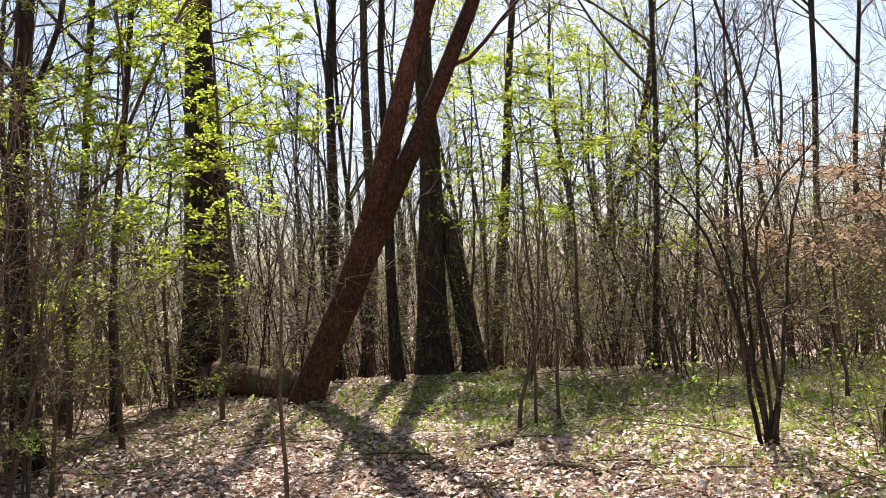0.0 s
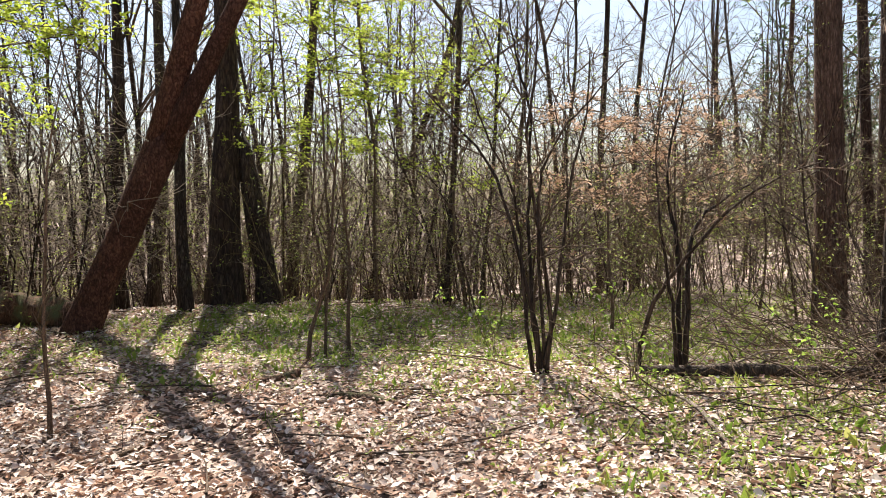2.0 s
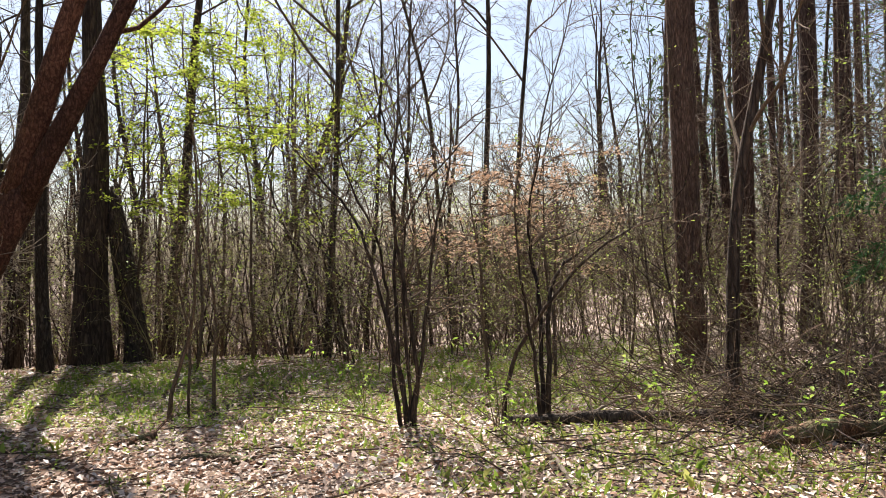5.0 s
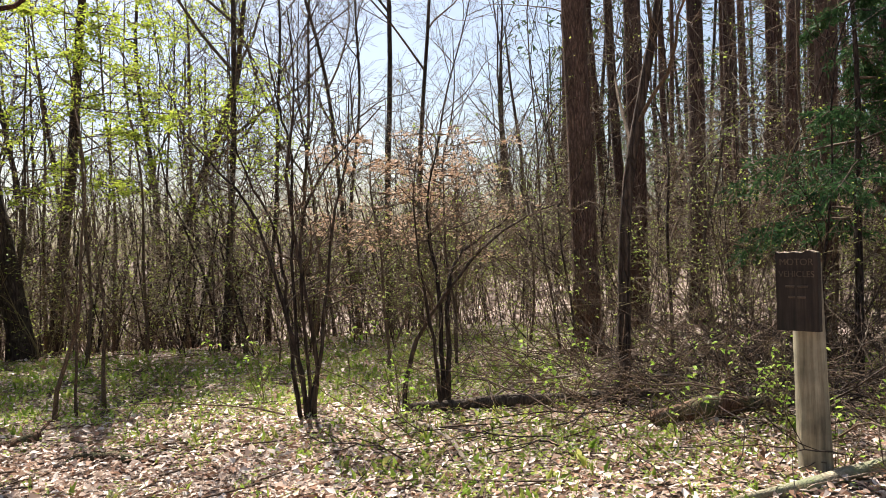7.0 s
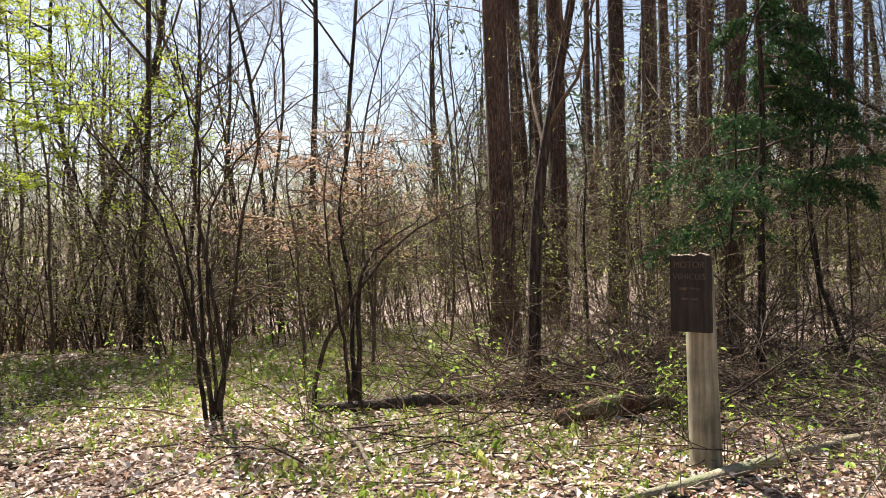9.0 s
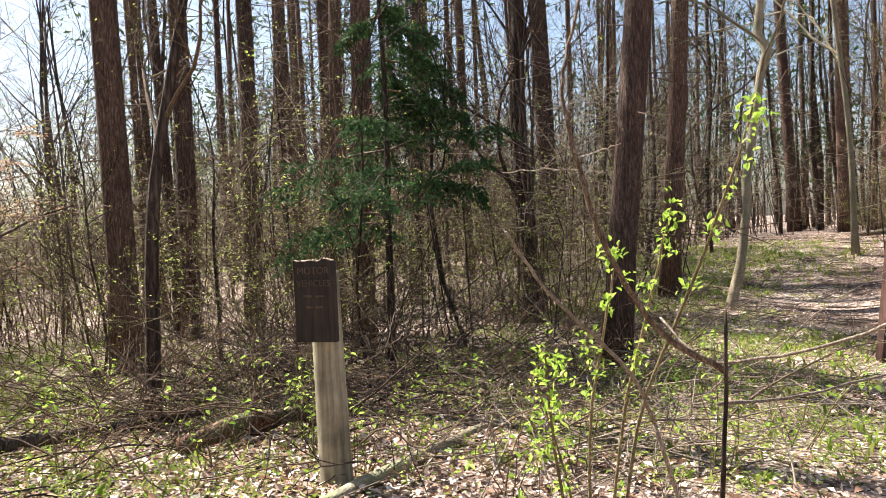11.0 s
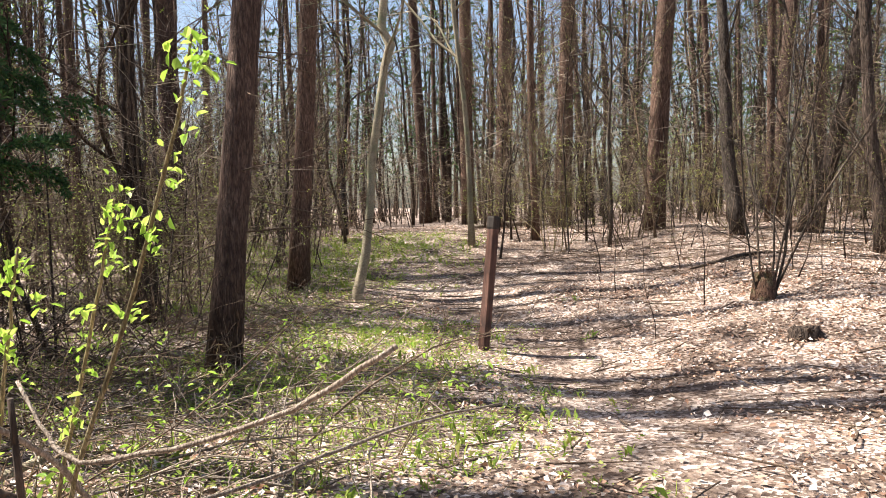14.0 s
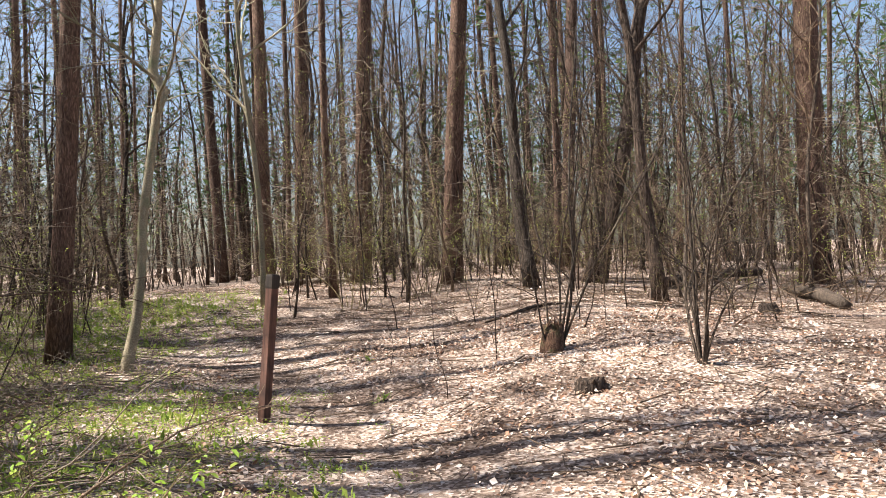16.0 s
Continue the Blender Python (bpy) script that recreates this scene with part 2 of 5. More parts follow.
class Geo:
    """Collects points and faces of one mesh."""

    def __init__(self):
        self.v, self.q, self.t, self.n = [], [], [], 0

    def add(self, verts, quads=None, tris=None):
        self.v.append(np.asarray(verts, float).reshape(-1, 3))
        if quads is not None:
            self.q.append(np.asarray(quads, int).reshape(-1, 4) + self.n)
        if tris is not None:
            self.t.append(np.asarray(tris, int).reshape(-1, 3) + self.n)
        self.n += len(self.v[-1])

    def tube(self, pts, rad, sides=6, cap=False, rough=None):
        pts, rad = np.asarray(pts, float), np.asarray(rad, float)
        k = len(pts)
        tan = np.gradient(pts, axis=0)
        tan /= np.linalg.norm(tan, axis=1, keepdims=True) + 1e-9
        ref = np.eye(3)[np.argmin(np.abs(tan.mean(0)))]
        u = np.cross(tan, ref)
        u /= np.linalg.norm(u, axis=1, keepdims=True) + 1e-9
        w = np.cross(tan, u)
        a = np.arange(sides) * 2 * math.pi / sides
        r = rad[:, None] * np.ones(sides)
        if rough is not None:
            r = r * rough
        ring = pts[:, None] + r[..., None] * (np.cos(a)[None, :, None] * u[:, None] + np.sin(a)[None, :, None] * w[:, None])
        i, j = np.meshgrid(np.arange(k - 1), np.arange(sides), indexing="ij")
        jn = (j + 1) % sides
        quads = np.stack([i * sides + j, i * sides + jn, (i + 1) * sides + jn, (i + 1) * sides + j], -1).reshape(-1, 4)
        verts, tris = ring.reshape(-1, 3), None
        if cap:
            verts = np.concatenate([verts, pts[:1], pts[-1:]])
            s = np.arange(sides)
            sn = (s + 1) % sides
            base = (k - 1) * sides
            tris = np.concatenate([np.stack([sn, s, np.full(sides, k * sides)], -1), np.stack([base + s, base + sn, np.full(sides, k * sides + 1)], -1)])
        self.add(verts, quads, tris)

    def sticks(self, a, b, c, r):
        """Many thin crooked sticks at once, each from a over b to c, tapering."""
        P = np.stack([a, b, c], 1)
        d = c - a
        d = d / (np.linalg.norm(d, axis=1, keepdims=True) + 1e-9)
        ref = np.where(np.abs(d[:, 2:3]) > 0.8, np.array([[1.0, 0, 0]]), np.array([[0, 0, 1.0]]))
        u = np.cross(d, ref)
        u /= np.linalg.norm(u, axis=1, keepdims=True) + 1e-9
        w = np.cross(d, u)
        th = np.arange(3) * 2 * math.pi / 3
        ring = np.cos(th)[None, :, None] * u[:, None] + np.sin(th)[None, :, None] * w[:, None]
        rad = np.asarray(r)[:, None] * np.array([1.0, 0.75, 0.35])[None]
        v = P[:, :, None] + rad[..., None, None] * ring[:, None]
        q = np.array([(i * 3 + j, i * 3 + (j + 1) % 3, i * 3 + 3 + (j + 1) % 3, i * 3 + 3 + j) for i in range(2) for j in range(3)])
        self.add(v.reshape(-1, 3), (np.arange(len(a))[:, None, None] * 9 + q[None]).reshape(-1, 4))

    def leaves(self, c, size, rng, droop=0.3, narrow=0.55, flat=None, along=None, oval=False):
        """A folded four-cornered leaf at each of the places c."""
        c = np.asarray(c, float)
        m = len(c)
        if m == 0:
            return
        oval = oval or np.isscalar(size) and size >= 0.038 and narrow > 0.3
        size = np.broadcast_to(size, (m,)) * rng.uniform(0.65, 1.3, m)
        if along is None:
            az = rng.uniform(0, 2 * math.pi, m)
            d = np.stack([np.cos(az), np.sin(az), rng.normal(-droop, 0.35, m)], -1)
        else:
            d = along + rng.normal(0, 0.25, (m, 3))
        if flat is not None:
            d[:, 2] = rng.normal(0, flat, m)
        d /= np.linalg.norm(d, axis=1, keepdims=True)
        up = np.stack([rng.normal(0, 0.35, m), rng.normal(0, 0.35, m), np.ones(m)], -1)
        if flat is not None:
            up[:, :2] *= flat / 0.35
        s = np.cross(d, up)
        s /= np.linalg.norm(s, axis=1, keepdims=True) + 1e-9
        nrm = np.cross(s, d)
        L = size[:, None]
        fold = rng.uniform(0.05, 0.3, m)[:, None]
        base, tip = c, c + d * L
        wide = narrow * 0.5 * rng.uniform(0.55, 1.35, (2, m, 1))
        half = rng.uniform(0.32, 0.68, (2, m, 1))
        left = c + d * L * half[0] + s * L * wide[0] + nrm * L * fold
        right = c + d * L * half[1] - s * L * wide[1] + nrm * L * fold * rng.uniform(-0.6, 1.2, (m, 1))
        if oval:
            side = [c + d * L * at + sg * s * L * narrow * 0.5 * wd + nrm * L * fold * wd for sg in (-1, 1) for at, wd in ((0.28, 0.9), (0.66, 0.8))]
            v = np.stack([base, side[0], side[1], tip - nrm * L * 0.1, side[3], side[2]], 1).reshape(-1, 3)
            k = np.arange(m)[:, None] * 6
            self.add(v, np.concatenate([k + [0, 1, 2, 3], k + [0, 3, 4, 5]]))
            return
        v = np.stack([base, right, tip, left], 1).reshape(-1, 3)
        k = np.arange(m)[:, None] * 4
        self.add(v, None, np.concatenate([k + [0, 1, 2], k + [0, 2, 3]]))

    def mesh(self, name, material, smooth=True):
        me = bpy.data.meshes.new(name)
        v = np.concatenate(self.v) if self.v else np.zeros((0, 3))
        q = np.concatenate(self.q) if self.q else np.zeros((0, 4), int)
        t = np.concatenate(self.t) if self.t else np.zeros((0, 3), int)
        me.vertices.add(len(v))
        me.vertices.foreach_set("co", v.ravel())
        me.loops.add(4 * len(q) + 3 * len(t))
        me.loops.foreach_set("vertex_index", np.concatenate([q.ravel(), t.ravel()]).astype(np.int32))
        me.polygons.add(len(q) + len(t))
        me.polygons.foreach_set("loop_start", np.concatenate([np.arange(len(q)) * 4, 4 * len(q) + np.arange(len(t)) * 3]).astype(np.int32))
        me.polygons.foreach_set("use_smooth", np.full(len(q) + len(t), smooth))
        me.update(calc_edges=True)
        me.validate()
        me.materials.append(material)
        return me


def thing(name, label, category, group="", kind="", at=(0, 0, 0)):
    ob = new(name)
    ob.empty_display_size = 0.1
    ob.location = at
    return tagged(ob, label, category, group, kind)


def part(name, geo, material, parent, label="", smooth=True):
    """One mesh object under a thing or a part; its points are given from the parent's base."""
    ob = new(name, geo.mesh(name, material, smooth) if isinstance(geo, Geo) else geo)
    if not isinstance(geo, Geo) and not ob.data.materials:
        ob.data.materials.append(material)
    ob.parent = parent
    if label:
        tagged(ob, label)
    return ob


def solo(name, geo, material, label, category, kind="", group="", at=(0, 0, 0), smooth=True):
    ob = new(name, geo.mesh(name, material, smooth))
    ob.location = at
    return tagged(ob, label, category, group, kind)


def wander(rng, p, d, length, segs, bend=0.12, lift=0.0):
    """A crooked line from p along d."""
    p, d = np.array(p, float), np.array(d, float)
    d /= np.linalg.norm(d) + 1e-9
    out = [p]
    for _ in range(segs):
        d = d + rng.normal(0, bend, 3)
        d[2] += lift
        d /= np.linalg.norm(d)
        out.append(out[-1] + d * length / segs)
    return np.array(out)


def point_on(pts, f):
    s = f * (len(pts) - 1)
    i = min(int(s), len(pts) - 2)
    return pts[i] + (pts[i + 1] - pts[i]) * (s - i), pts[i + 1] - pts[i], s


def side_way(rng, d, spread):
    """A direction that leaves d at about the angle spread."""
    d = d / (np.linalg.norm(d) + 1e-9)
    r = rng.normal(0, 1, 3)
    r -= d * (r @ d)
    r /= np.linalg.norm(r) + 1e-9
    return d * math.cos(spread) + r * math.sin(spread)


def ramify(rng, geo, pts, rad, plan, level=0, tips=None):
    """Side branches on a limb, and theirs in turn. plan: per level (count, length, spread, sides, segs, bend, lift, from)."""
    if level >= len(plan):
        return
    count, length, spread, sides, segs, bend, lift, start = plan[level]
    for k in range(count):
        f = start + (1 - start) * (k + rng.uniform(0, 1)) / count
        f = min(f, 0.98)
        p, d, s = point_on(pts, f)
        r = np.interp(s, np.arange(len(rad)), rad)
        L = length * rng.uniform(0.6, 1.25) * (1.15 - 0.55 * f)
        line = wander(rng, p, side_way(rng, d, spread * rng.uniform(0.7, 1.3)), L, segs, bend, lift)
        r0 = min(r * 0.65, max(0.0048, L * 0.0115))
        rr = np.linspace(r0, max(0.0034, r0 * 0.35), segs + 1)
        geo.tube(line, rr, sides)
        if tips is not None and level >= len(plan) - 2:
            tips.append(line)
        ramify(rng, geo, line, rr, plan, level + 1, tips)


def along_twigs(rng, tips, count, spread=0.03):
    """Places scattered along a set of twigs."""
    if not tips:
        return np.zeros((0, 3))
    out = []
    for i in rng.integers(0, len(tips), count):
        p, _, _ = point_on(tips[i], rng.uniform(0.25, 1.0))
        out.append(p + rng.normal(0, spread, 3))
    return np.array(out)


def trunk_line(rng, h, lean=(0, 0), wob=0.02, segs=14):
    z = np.linspace(0, h, segs + 1)
    ph = rng.uniform(0, 6.28, 4)
    x = lean[0] * z + wob * h * (np.sin(z / h * 5 + ph[0]) - math.sin(ph[0])) * 0.5 + wob * 0.35 * h * (np.sin(z / h * 13 + ph[1]) - math.sin(ph[1])) * 0.5
    y = lean[1] * z + wob * h * (np.sin(z / h * 5 + ph[2]) - math.sin(ph[2])) * 0.5 + wob * 0.35 * h * (np.sin(z / h * 13 + ph[3]) - math.sin(ph[3])) * 0.5
    return np.stack([x, y, z], -1)


def trunk_rings(rng, geo, line, r0, r1, sides=12, flare=0.45):
    """A trunk that swells into its roots, with uneven rings; it goes a little into the ground."""
    k = len(line)
    f = np.linspace(0, 1, k)
    z = line[:, 2] - line[0, 2]
    rad = r0 + (r1 - r0) * f
    rad = rad * (1 + flare * np.exp(-z / (r0 * 2.2 + 0.02)))
    line = line.copy()
    line[0] -= (line[1] - line[0]) * 0.02 + np.array([0, 0, 0.12])
    a = np.arange(sides) * 2 * math.pi / sides
    lobes = 1 + 0.06 * np.sin(3 * a + rng.uniform(0, 6))[None] + 0.10 * np.exp(-z / (r0 * 2 + 0.02))[:, None] * np.sin(5 * a + rng.uniform(0, 6))[None]
    lobes = lobes + rng.normal(0, 0.018, (k, sides))
    geo.tube(line, rad, sides, True, lobes)
    return line, rad


# ---- the ground ----
def warped(lo, hi, near, cnt):
    """Grid lines that lie close together about the middle and far apart outside."""
    s = np.linspace(-1, 1, cnt)
    w = 0.07 * s + 0.93 * np.sign(s) * np.abs(s) ** 4.2
    return np.where(w < 0, near + w * (near - lo), near + w * (hi - near))


def build_ground():
    gx, gy = warped(-420, 440, 7.0, 210), warped(-400, 460, 2.5, 210)
    X, Y = np.meshgrid(gx, gy, indexing="ij")
    fade = step_up(70, 20, np.hypot(X - 6, Y - 3))
    Z = ground_z(X, Y) + fade * 0.012 * soft_noise(X, Y, 6.3, 2.0)
    g = Geo()
    n = len(gy)
    i, j = np.meshgrid(np.arange(len(gx) - 1), np.arange(n - 1), indexing="ij")
    g.add(np.stack([X, Y, Z], -1).reshape(-1, 3), np.stack([i * n + j, (i + 1) * n + j, (i + 1) * n + j + 1, i * n + j + 1], -1).reshape(-1, 4))
    return solo("ground", g, SOIL, "leaf-strewn brown forest floor with bare trodden earth", "ground", "structure")


build_ground()


def on_ground(x, y):
    return float(ground_z(x, y))


# ---- kinds of trees; each builds one thing at its base ----
def pine(name, seed, h, r, lean=(0, 0), low=0.35, label="", tufts=4, wob=0.006):
    """A tall straight red pine: plated trunk, dead stubs below, needle tufts above."""
    rng = np.random.default_rng(seed)
    t = thing(name, label or "tall straight pine with reddish plated bark and dead lower twigs", "tree", "pines of the wood")
    g, dead, crown, needles = Geo(), Geo(), Geo(), Geo()
    line, rad = trunk_rings(rng, g, trunk_line(rng, h, lean, wob, 18), r, r * 0.55, 14, 0.22)
    part("trunk", g, BARK_PINE, t)
    for _ in range(30):
        f = rng.uniform(0.05, low + 0.05)
        p, d, s = point_on(line, f)
        az = rng.uniform(0, 6.28)
        L = rng.uniform(0.3, 1.7)
        b = wander(rng, p, (math.cos(az), math.sin(az), rng.uniform(-0.3, 0.25)), L + r, 4, 0.12, -0.02)
        dead.tube(b, np.linspace(0.009, 0.003, 5), 4)
        if L > 0.6:
            ramify(rng, dead, b, np.linspace(0.008, 0.003, 5), [(4, 0.35, 0.8, 3, 2, 0.15, 0, 0.3)])
    tagged(part("dead_wood", dead, TWIG, t, "dry broken lower twigs"), kind="stuff")
    tips = []
    for k in range(26):
        f = low + (0.98 - low) * (k + rng.uniform(0, 1)) / 26
        p, d, s = point_on(line, f)
        az = rng.uniform(0, 6.28)
        L = (1.05 - f) * h * 0.21 + 0.5
        b = wander(rng, p, (math.cos(az), math.sin(az), 0.15), L, 5, 0.1, 0.05)
        crown.tube(b, np.linspace(0.03, 0.008, 6), 3)
        for _ in range(tufts):
            q, dd, _ = point_on(b, rng.uniform(0.35, 1.0))
            tw = wander(rng, q, side_way(rng, dd, 0.7), rng.uniform(0.2, 0.5), 2, 0.1, 0.05)
            tips.append((tw[-1], tw[-1] - tw[0]))
    tagged(part("branchwork", crown, BARK_PINE, t), kind="stuff")
    c = np.repeat(np.array([a for a, _ in tips]), 6, 0) + rng.normal(0, 0.05, (len(tips) * 6, 3))
    al = np.repeat(np.array([b / np.linalg.norm(b) for _, b in tips]), 6, 0) + rng.normal(0, 0.6, (len(tips) * 6, 3))
    needles.leaves(c, 0.19, rng, narrow=0.14, along=al)
    tagged(part("crown", needles, PINE_NEEDLE, t, "dark green needle tufts", False), kind="stuff")
    return t


def bare_tree(name, seed, h, r, lean=(0, 0), material=None, start=0.3, mains=12, fine=(6, 5), wob=0.02, lift=0.05, leaves=0, leaf_material=None, leaf=0.03, label="", spread=0.75, group="bare trees of the wood", flare=0.4, leaf_label="small fresh spring leaves"):
    """A leafless or budding broadleaf tree: trunk, limbs, fine twigs."""
    rng = np.random.default_rng(seed)
    material = material or BARK_GREY
    t = thing(name, label or "bare broadleaf tree with grey-brown furrowed bark and fine twigs", "tree", group)
    g, limbs = Geo(), Geo()
    sides = 14 if r > 0.08 else 8
    line, rad = trunk_rings(rng, g, trunk_line(rng, h, lean, wob, 16), r, r * 0.22, sides, flare)
    part("trunk", g, material, t)
    tips = []
    plan = [(mains, h * 0.30, spread, 5, 6, 0.15, lift, start), (fine[0], h * 0.13, 0.75, 3, 4, 0.18, lift * 0.6, 0.25), (fine[1], h * 0.055, 0.7, 3, 1 if fine[1] > 4 else 2, 0.18, 0.02, 0.2)]
    ramify(rng, limbs, line, rad, plan, 0, tips)
    tagged(part("branchwork", limbs, material if r > 0.06 else TWIG, t), kind="stuff")
    if leaves:
        lv = Geo()
        lv.leaves(along_twigs(rng, tips, leaves, 0.04), leaf, rng)
        tagged(part("foliage", lv, leaf_material or GREEN_SOFT, t, leaf_label, False), kind="stuff")
    return t


def sapling(name, seed, h, r, lean=(0, 0), wob=0.03, twigs=16, leaves=120, leaf=0.022, material=None, leaf_material=None, label="", group="saplings of the thicket"):
    rng = np.random.default_rng(seed)
    t = thing(name, label or "thin upright sapling with fine twigs and opening buds", "sapling", group)
    g, limbs = Geo(), Geo()
    line, rad = trunk_rings(rng, g, trunk_line(rng, h, lean, wob, 10), r, r * 0.2, 6, 0.25)
    part("stem", g, material or TWIG, t)
    tips = []
    ramify(rng, limbs, line, rad, [(twigs, h * 0.2, 0.75, 4, 4, 0.15, 0.03, 0.2), (4, h * 0.07, 0.7, 3, 1, 0.2, 0.02, 0.2)], 0, tips)
    tagged(part("branchwork", limbs, material or TWIG, t), kind="stuff")
    if leaves:
        lv = Geo()
        lv.leaves(along_twigs(rng, tips, leaves, 0.02), leaf, rng)
        tagged(part("foliage", lv, leaf_material or GREEN_SOFT, t, "tiny yellow-green opening leaves", False), kind="stuff")
    return t


def shrub(name, seed, h, stems, r=0.012, spread=0.35, leaves=300, leaf=0.025, material=None, leaf_material=None, label="", group="shrubs of the thicket", bend=0.1, fine=(7, 4), base=0.12, curl=0.18, lift=-0.01):
    """Many stems from one base, arching outward, with twigs and small leaves."""
    rng = np.random.default_rng(seed)
    t = thing(name, label or "many-stemmed bare shrub with small opening leaves", "shrub", group)
    limbs, tips = Geo(), []
    for k in range(stems):
        az = rng.uniform(0, 6.28)
        tilt = spread * rng.uniform(0.3, 1.3)
        p = (base * rng.uniform(0.2, 1) * math.cos(az), base * rng.uniform(0.2, 1) * math.sin(az), -0.06)
        L = h * rng.uniform(0.6, 1.1)
        line = wander(rng, p, (math.cos(az) * math.sin(tilt), math.sin(az) * math.sin(tilt), math.cos(tilt)), L, 9, bend, lift)
        rr = np.linspace(r * rng.uniform(0.7, 1.3), r * 0.3, 10)
        stem = Geo()
        stem.tube(line, rr, 6)
        if stems <= 9:
            part("stem", stem, material or TWIG, t)
        else:
            limbs.tube(line, rr, 5)
        ramify(rng, limbs, line, rr, [(fine[0], L * 0.28, 0.95, 3, 4, curl, 0.0, 0.15), (fine[1], L * 0.12, 0.9, 3, 1, 0.2, 0.0, 0.15)], 0, tips)
    tagged(part("branchwork", limbs, material or TWIG, t), kind="stuff")
    if leaves:
        lv = Geo()
        lv.leaves(along_twigs(rng, tips, leaves, 0.025), leaf, rng)
        tagged(part("foliage", lv, leaf_material or GREEN_SOFT, t, "small yellow-green leaves", False), kind="stuff")
    return t


def spruce(name, seed, h, r):
    """A young spruce with drooping dark boughs and bare lower stem."""
    rng = np.random.default_rng(seed)
    t = thing(name, "young dark green spruce with drooping needle boughs", "tree")
    g = Geo()
    line, rad = trunk_rings(rng, g, trunk_line(rng, h, (0, 0), 0.01, 10), r, r * 0.3, 8, 0.2)
    part("trunk", g, BARK_DARK, t)
    for k in range(24):
        f = 0.30 + 0.66 * (k + rng.uniform(0, 1)) / 24
        p, d, s = point_on(line, f)
        az = rng.uniform(0, 6.28)
        L = min(1.55, (1.25 - f) * 2.2) * rng.uniform(0.6, 1.1)
        b = wander(rng, p, (math.cos(az), math.sin(az), rng.uniform(0.0, 0.5)), L, 6, 0.1, -0.12)
        bough, need = Geo(), Geo()
        bough.tube(b, np.linspace(0.014, 0.004, 7), 4)
        c, al = [], []
        for side in (-1, 1):
            for m in range(10):
                q, dd, _ = point_on(b, 0.15 + 0.84 * m / 10)
                dd = dd / np.linalg.norm(dd)
                out = np.cross(dd, (0, 0, 1)) * side * 0.8 + dd * 0.7 + np.array([0, 0, rng.uniform(-0.9, 0.1)])
                tw = wander(rng, q, out, L * 0.34 * (1.15 - m / 15) * rng.uniform(0.7, 1.2), 3, 0.08, -0.05)
                bough.tube(tw, [0.004, 0.003, 0.003, 0.002], 3)
                for u in np.linspace(0.05, 1, 11):
                    pp, td, _ = point_on(tw, u)
                    td = td / np.linalg.norm(td)
                    for _ in range(5):
                        c.append(pp)
                        al.append(td * 0.8 + rng.normal(0, 0.55, 3))
        need.leaves(np.array(c), 0.06, rng, narrow=0.17, along=np.array(al))
        br = part("bough", bough, TWIG, t)
        tagged(part("foliage", need, NEEDLE, br, "short dark green needles", False), kind="stuff")
    return t


def layered_tree(name, seed, h, r, first, tiers, reach, leaves, leaf, leaf_material, material, label, group="", lean=(0, 0), leaf_label="bright yellow-green new leaves", droop=-0.03):
    """A young tree or tall shrub whose thin boughs reach out nearly level and carry flat sprays of leaves."""
    rng = np.random.default_rng(seed)
    t = thing(name, label, "tree", group)
    g, limbs, tips = Geo(), Geo(), []
    line, rad = trunk_rings(rng, g, trunk_line(rng, h, lean, 0.035, 12), r, r * 0.25, 7, 0.3)
    part("trunk", g, material, t)
    for k in range(tiers):
        f = first + (0.97 - first) * (k + rng.uniform(0, 1)) / tiers
        p, d, _ = point_on(line, f)
        az = rng.uniform(0, 6.28)
        L = reach * (1.15 - 0.5 * f) * rng.uniform(0.6, 1.2)
        b = wander(rng, p, (math.cos(az), math.sin(az), rng.uniform(-0.1, 0.45)), L, 8, 0.13, droop)
        limbs.tube(b, np.linspace(min(r * 0.5, 0.004 + 0.005 * L), 0.0028, 9), 4)
        for m in range(10):
            q, dd, _ = point_on(b, 0.15 + 0.84 * m / 10)
            dd = dd / np.linalg.norm(dd)
            side = np.cross(dd, (0, 0, 1)) * (1 if m % 2 else -1)
            tw = wander(rng, q, dd * 0.7 + side * rng.uniform(0.5, 1.1) + np.array([0, 0, rng.normal(0, 0.15)]), L * 0.36 * (1.15 - m / 14) * rng.uniform(0.6, 1.2), 4, 0.18, droop)
            limbs.tube(tw, np.linspace(0.0038, 0.0022, 5), 3)
            tips.append(tw)
            for _ in range(2):
                q2, d2, _ = point_on(tw, rng.uniform(0.25, 0.9))
                t2 = wander(rng, q2, side_way(rng, d2, 0.8) * (1, 1, 0.4), L * rng.uniform(0.08, 0.16), 2, 0.2, 0)
                limbs.tube(t2, [0.0026, 0.0022, 0.0018], 3)
                tips.append(t2)
    tagged(part("branchwork", limbs, material, t), kind="stuff")
    lv = Geo()
    lv.leaves(along_twigs(rng, tips, leaves, 0.018), leaf, rng, flat=0.45)
    tagged(part("foliage", lv, leaf_material, t, leaf_label, False), kind="stuff")
    return t


